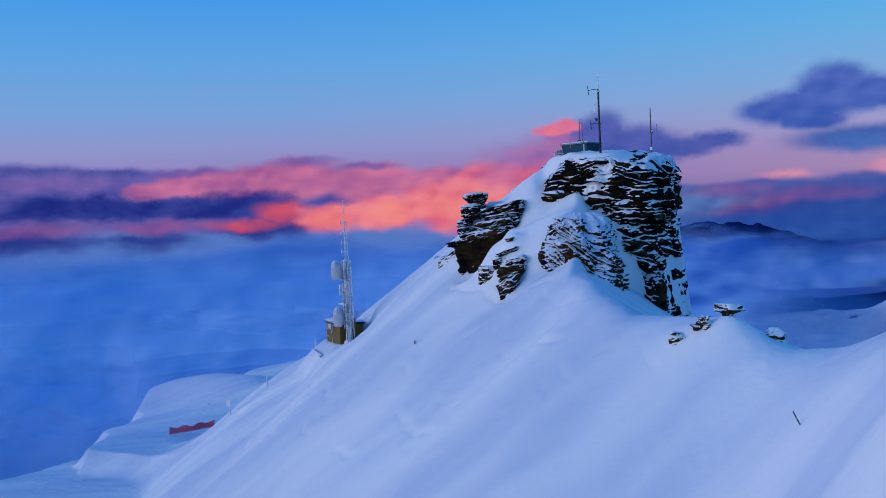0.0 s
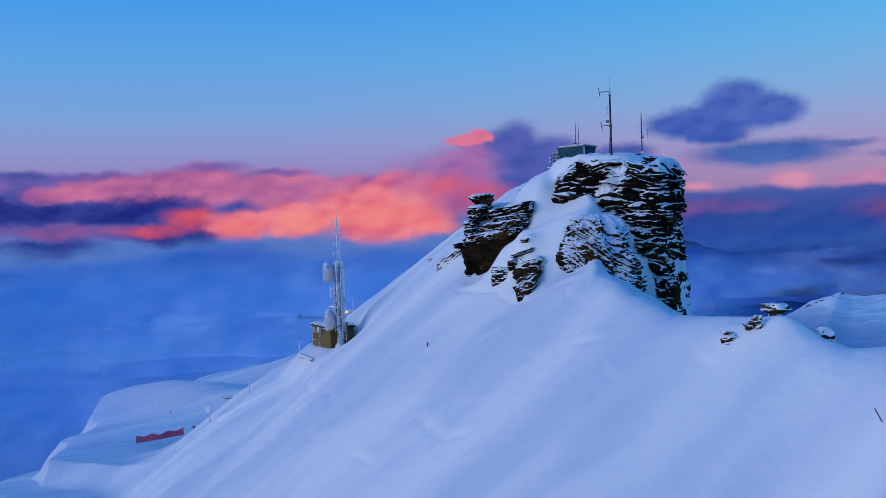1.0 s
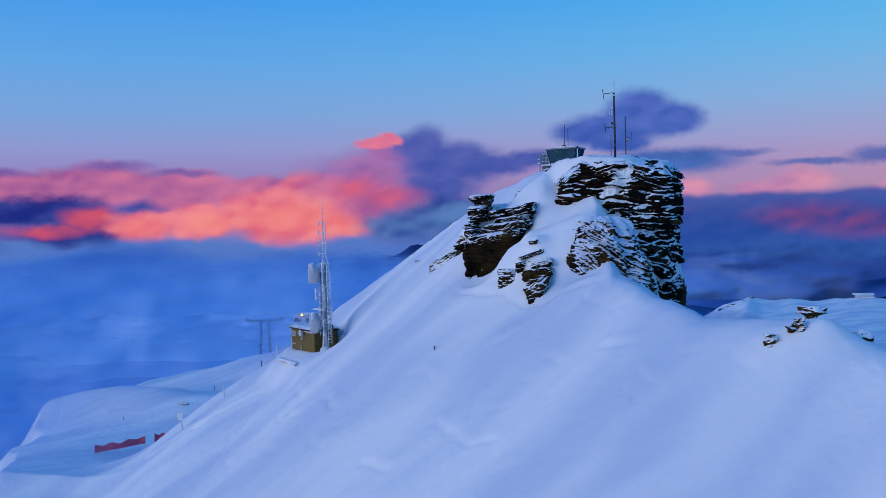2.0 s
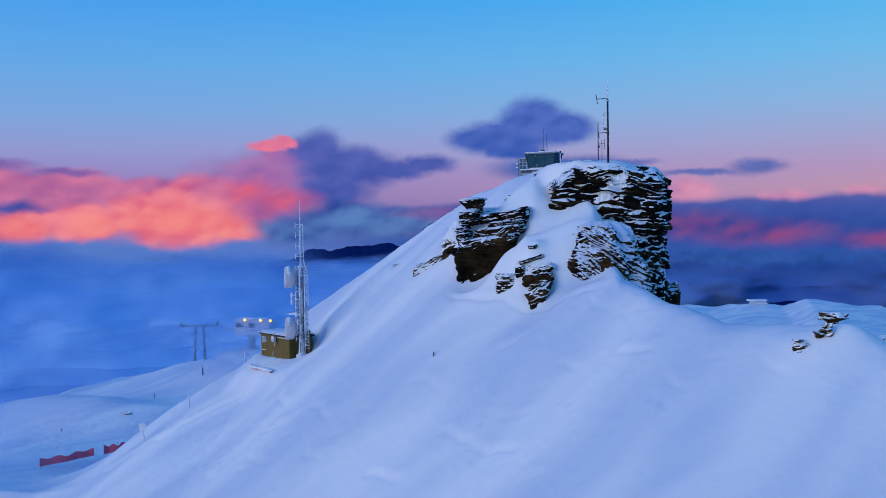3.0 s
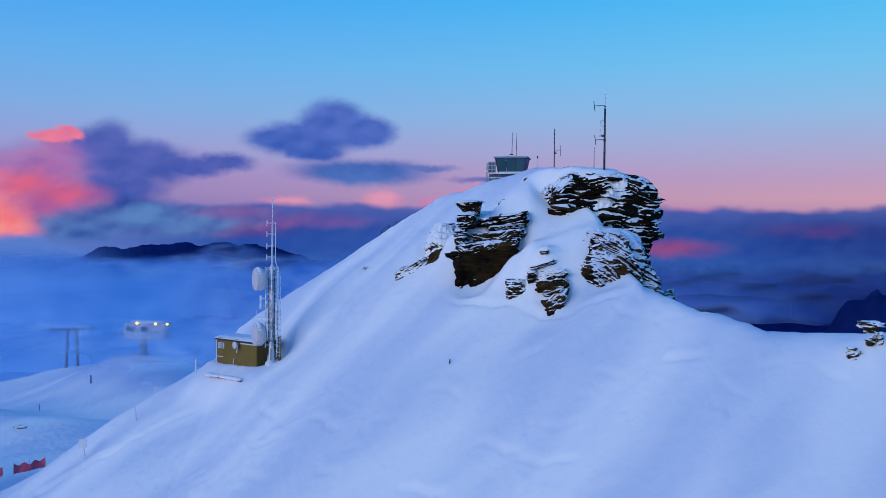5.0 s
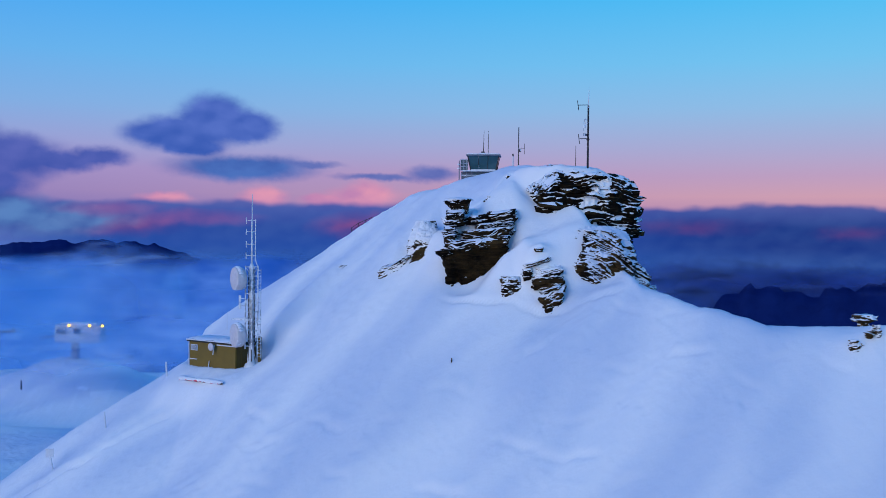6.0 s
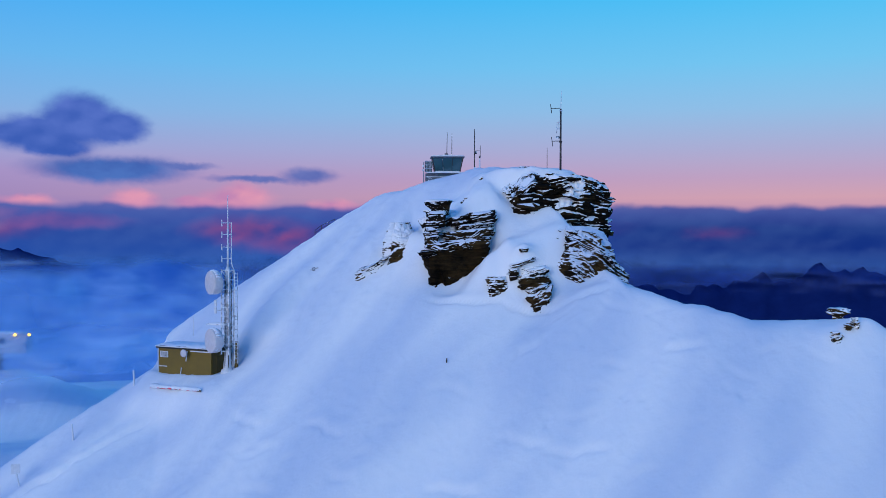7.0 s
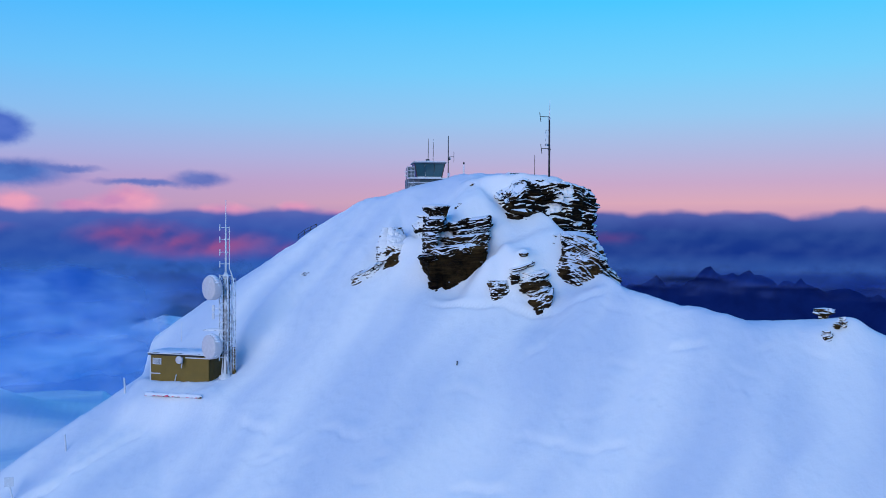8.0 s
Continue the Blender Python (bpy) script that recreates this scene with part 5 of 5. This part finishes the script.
def summit_cabin():
    L, D = 3.5, 2.6
    t = thing("lookout_cabin", (-4.6, 24.9, 14.25), "small lookout cabin with sloping teal windows and pale roof", "cabin", turn=-10)
    part("base_wall", box((4.7, 3.2, 3.0), (1.6, 1.8, -1.55), bevel=0.03), BASEWALL, t, "dark grey base wall")
    part("sill", box((L + 0.9, D + 0.8, 0.14), (L / 2 - 0.1, D / 2, 0.02), bevel=0.02), WHITE, t, "snowy white sill ledge")
    # windows lean out: bottom and top frames of the lantern
    lo = [(0.35, 0.3), (L - 0.35, 0.3), (L - 0.35, D - 0.3), (0.35, D - 0.3)]
    hi = [(0.0, 0.0), (L, 0.0), (L, D), (0.0, D)]
    z0, z1 = 0.12, 1.72
    for k in range(4):
        a0, b0, a1, b1 = lo[k], lo[(k + 1) % 4], hi[k], hi[(k + 1) % 4]
        count = 3 if k % 2 == 0 else 2
        for j in range(count):
            f0, f1 = (j + 0.03) / count, (j + 0.97) / count
            bm = bmesh.new()
            q = []
            for (ax, ay), (bx, by), z in ((a0, b0, z0), (a1, b1, z1)):
                q.append([(ax + (bx - ax) * f, ay + (by - ay) * f, z) for f in (f0, f1)])
            out = Vector((b0[1] - a0[1], a0[0] - b0[0], 0)).normalized() * 0.03
            vs = [bm.verts.new(Vector(c) + o) for o in (out, -out) for c in (q[0][0], q[0][1], q[1][1], q[1][0])]
            bm.faces.new(vs[:4]); bm.faces.new(vs[4:][::-1])
            for i in range(4):
                bm.faces.new((vs[i], vs[4 + i], vs[4 + (i + 1) % 4], vs[(i + 1) % 4]))
            part("window_pane", bm, GLASS, t, "teal tinted window")
        part("mullion", rod((*a0, z0 - 0.05), (*a1, z1 + 0.05), 0.07), DARK, t)
        for f in [(j + 1) / count for j in range(count - 1)]:
            part("mullion", rod((a0[0] + (b0[0] - a0[0]) * f, a0[1] + (b0[1] - a0[1]) * f, z0), (a1[0] + (b1[0] - a1[0]) * f, a1[1] + (b1[1] - a1[1]) * f, z1), 0.035), DARK, t)
    part("parapet", box((L - 0.6, D - 0.5, 0.3), (L / 2, D / 2, 0.15)), WHITE, t)
    part("inner_core", box((1.0, 0.9, 1.5), (L / 2, D / 2, 0.95)), DARK, t)
    part("roof", box((L + 0.35, D + 0.35, 0.16), (L / 2, D / 2, 1.82), bevel=0.04), GREYWALL, t, "pale overhanging roof")
    part("roof_snow", box((L + 0.1, D + 0.1, 0.1), (L / 2, D / 2, 1.94), bevel=0.04), SNOW, t)
    part("roof_hatch", box((0.7, 0.6, 0.22), (1.6, 1.2, 2.02), bevel=0.03), WHITE, t)
    part("roof_box", box((0.4, 0.35, 0.2), (1.65, 1.2, 2.2), bevel=0.03), DARK, t)
    part("whip_antenna", rod((1.7, 1.2, 2.2), (1.75, 1.2, 4.7), 0.045, 0.02), DARK, t)
    part("whip_antenna", rod((2.25, 0.9, 1.9), (2.27, 0.9, 4.6), 0.045, 0.02), DARK, t)
    screen = part("wind_screen", box((0.85, 0.04, 1.2), (-0.38, 0.24, 0.66), 12), GLASS, t, "blue glass wind screen behind bars")
    for z in (0.1, 0.5, 0.9, 1.3):
        part("screen_rail", rod((-0.82, 0.14, z), (0.04, 0.32, z), 0.04, sides=6), HOUSING, screen)
    for i in range(6):
        x_ = -0.8 + 0.16 * i
        part("screen_bar", rod((x_, 0.15 + 0.2 * (x_ + 0.8), 0), (x_, 0.15 + 0.2 * (x_ + 0.8), 1.4), 0.025, sides=6), HOUSING, screen)
    for z in (-0.45, -1.0):
        part("wall_band", box((4.76, 0.08, 0.10), (1.6, 0.19, z), bevel=0.02), HOUSING, t, "pale frosted band")
    for i in range(9):
        part("wall_batten", box((0.07, 0.06, 1.5), (-0.7 + 0.57 * i, 0.18, -0.8)), GREYWALL, t)
    part("wall_mast", rod((-0.95, 0.1, -1.4), (-0.95, 0.1, 1.2), 0.06), GREYWALL, t)
    for z in (0.3, 0.75):
        part("mast_box", box((0.22, 0.2, 0.16), (-1.03, 0.0, z), bevel=0.02), WHITE, t)
    part("base_window", box((1.7, 0.08, 0.25), (1.5, 0.18, -0.25)), GLASS, t)
    part("corner_lamp", rod((L + 0.1, -0.1, -0.1), (L + 0.35, -0.2, 0.25), 0.08), WHITE, t)


summit_cabin()


def railing(at, turn, count, step, tall, label):
    t = thing("railing", (*at, ground_at(*at)), label, "railing", turn=turn)
    c, s = math.cos(radians(turn)), math.sin(radians(turn))
    tops = []
    for i in range(count):
        x, y = at[0] + c * step * i, at[1] + s * step * i
        z = ground_at(x, y) - ground_at(*at)
        part("post", rod((step * i, 0, z - 0.4), (step * i, 0, z + tall), 0.04), DARK, t)
        tops.append((step * i, 0, z + tall))
    for f in (1.0, 0.55):
        bm = bmesh.new()
        for a, b in zip(tops, tops[1:]):
            add_rod(bm, (a[0], a[1], a[2] - (1 - f) * tall), (b[0], b[1], b[2] - (1 - f) * tall), 0.03, sides=6)
        part("rail", bm, DARK, t)


railing((-9.5, 34.5), 8, 4, 1.3, 1.0, "thin dark railing on the snowy ridge")
railing((-17.6, 27.0), 30, 4, 0.9, 0.7, "bent wire railing sunk in the ridge snow")

# ---- markers and nets on the slope ----


def stake(at, tall, lean, label, mat, head=None, r=0.05):
    t = thing("marker_stake", (*at, ground_at(*at)), label, "stake", "slope stakes")
    part("shaft", rod((0, 0, -0.4), (lean, 0, tall), r, r * 0.8), mat, t)
    if head:
        part("head", box((head, 0.08, head * 1.1), (lean * 1.05, -0.03, tall + head * 0.3), bevel=0.03), WHITE, t, "snow-caked square head")
    return t


stake((-45.0, 10.3), 1.3, -0.35, "leaning rimed stake with a square head", WHITE, 0.75, 0.08)
stake((-40.9, 12.8), 1.5, -0.15, "rimed thin stake in the snow", WHITE, None, 0.08)
stake((-35.9, 16.6), 1.5, -0.1, "rimed white stake beside the hut", WHITE, None, 0.10)
stake((-52.5, 19.0), 1.2, 0.0, "white stake at the end of the net", WHITE)
stake((-30.5, 20.5), 2.0, 0.0, "thin rimed rod behind the hut", WHITE, None, 0.03)
stake((-8.54, -1.47), 0.35, 0.05, "short dark stub sticking out of the snow", DARK, None, 0.065)
stake((30.5, -21.7), 0.62, -0.5, "thin dark twig sticking out of the snow", DARK, None, 0.04)
stake((-66.0, 60.5), 1.3, 0.0, "dark marker post below the lift station", DARK, None, 0.12)
stake((-70.0, 52.0), 0.9, 0.1, "dark thin stake on the terrace", DARK)
stake((-73.0, 33.0), 0.5, 0.1, "dark thin stake on the terrace", DARK)


def net(a, b, tall, label, foot):
    t = thing("safety_net", (*a, foot[0]), label, "safety net", "red nets")
    a_, b_ = Vector((*a, foot[0])), Vector((*b, foot[1]))
    d = b_ - a_
    us, vs = np.meshgrid(np.linspace(0, 1, 24), np.linspace(0, 1, 6))
    sag = 0.25 * np.sin(us * math.pi * 3) * (0.4 + 0.6 * vs) + 0.12 * fbm(us * 9, vs * 2, 0, 2, 90)
    side = Vector((-d.y, d.x, 0)).normalized()
    pts = np.stack([d.x * us + side.x * sag, d.y * us + side.y * sag, d.z * us + tall * vs * (0.85 + 0.15 * np.cos(us * math.pi * 6)) - 0.1], -1)
    back = pts - np.array([side.x, side.y, 0]) * 0.03
    front_me = mesh_from_grid("mesh_panel", pts, RED)
    ob = new("mesh_panel", front_me)
    ob.parent = t
    ob2 = new("mesh_panel", mesh_from_grid("mesh_panel", back, RED))
    ob2.parent = t
    for f in (0.0, 0.5, 1.0):
        p = d * f
        part("post", rod((p.x, p.y, p.z - 0.5), (p.x, p.y, p.z + tall * 1.1), 0.04), WHITE, t)


net((-63.6, 16.4), (-58.9, 20.6), 1.0, "sagging red safety net on the snow terrace", (-20.6, -20.0))
net((-58.2, 21.6), (-55.4, 23.4), 1.1, "short red safety net between white posts", (-20.0, -19.6))

# ---- ski lift in the mist ----


def lift_pylon():
    x, y = -78.4, 81.6
    g = ground_at(x, y)
    t = thing("lift_pylon", (x, y, g), "two-legged chairlift pylon standing in mist", "lift pylon", turn=25)
    H = -10.2 - g
    for s in (-0.9, 0.9):
        part("leg", rod((s * 1.1, 0, -0.5), (s * 0.8, 0, H), 0.26, 0.22, 10), GREYWALL, t, "", True)
    part("cross_arm", box((7.2, 0.35, 0.35), (0, 0, H), bevel=0.04), GREYWALL, t)
    for s in (-1, 1):
        w = part("sheave_train", box((0.3, 2.6, 0.25), (s * 3.4, 0, H + 0.3), bevel=0.05), DARK, t)
        for k in range(4):
            part("sheave", lathe([(0.2, -0.07), (0.16, 0), (0.2, 0.07)], pose(s * 3.4, -1.0 + 0.66 * k, H + 0.5, 0, 90, 0), 14), DARK, w)
    part("ladder", rod((0.9, -0.3, 0), (0.8, -0.3, H), 0.05), GREYWALL, t)


lift_pylon()


def lift_station():
    x, y = -60.0, 68.0
    g = ground_at(x, y)
    t = thing("lift_station", (x, y, g), "white lift station housing on a post with three yellow lamps", "lift station", turn=-8)
    H = -10.3 - g
    part("post", box((0.9, 0.9, H + 1.2), (-0.6, 0, H / 2 - 0.4), bevel=0.06), GREYWALL, t)
    part("housing", box((7.2, 2.6, 2.8), (0.2, 0, H + 1.5), bevel=0.35), HOUSING, t, "rounded frosted housing")
    for i, (w, px) in enumerate(((0.7, -2.6), (0.55, -1.8), (0.9, 0.2))):
        part("sign_bar", box((w, 0.05, 0.75), (px, -1.43, H + 1.9), bevel=0.01), DARK, t)
    part("roof_snow", lathe([(3.2, 0), (3.1, 0.15), (2.2, 0.3), (0.1, 0.34)], Matrix.Translation((0.2, 0, H + 2.86)) @ Matrix.Diagonal((1.0, 0.36, 1, 1)), 26), SNOW, t, "", True)
    for px in (-0.8, 2.4, 4.4):
        part("lamp_arm", rod((px, -1.2, H + 2.4), (px, -1.75, H + 2.85), 0.05), DARK, t)
        lampbody = bmesh.new()
        bmesh.ops.create_icosphere(lampbody, subdivisions=2, radius=0.24, matrix=Matrix.Translation((px, -1.8, H + 2.85)))
        part("lamp", lampbody, LAMP, t, "glowing yellow lamp", True)
    part("ramp", rod((-4.0, 0, H + 0.9), (-6.2, 0, H + 0.6), 0.12), GREYWALL, t)


lift_station()


def far_lodge():
    x, y = 57.0, 598.0
    t = thing("far_lodge", (x, y, float(ridge_height(np.array([x]), np.array([y]))[0])), "low flat-roofed building snowed in on the far ridge", "building", turn=4)
    part("wall", box((11.0, 5.0, 3.6), (0, 0, 0.4), bevel=0.1), HOUSING, t)
    part("roof", box((13.0, 6.5, 0.8), (-0.5, 0, 2.6), bevel=0.2), SNOW, t, "thick snow-covered flat roof")
    part("porch", box((6.5, 2.5, 1.4), (2.5, -3.5, -0.3), bevel=0.1), HOUSING, t)
    part("porch_roof", box((7.5, 3.2, 0.5), (2.5, -3.5, 0.6), bevel=0.15), SNOW, t, "snow-covered porch roof")


far_lodge()
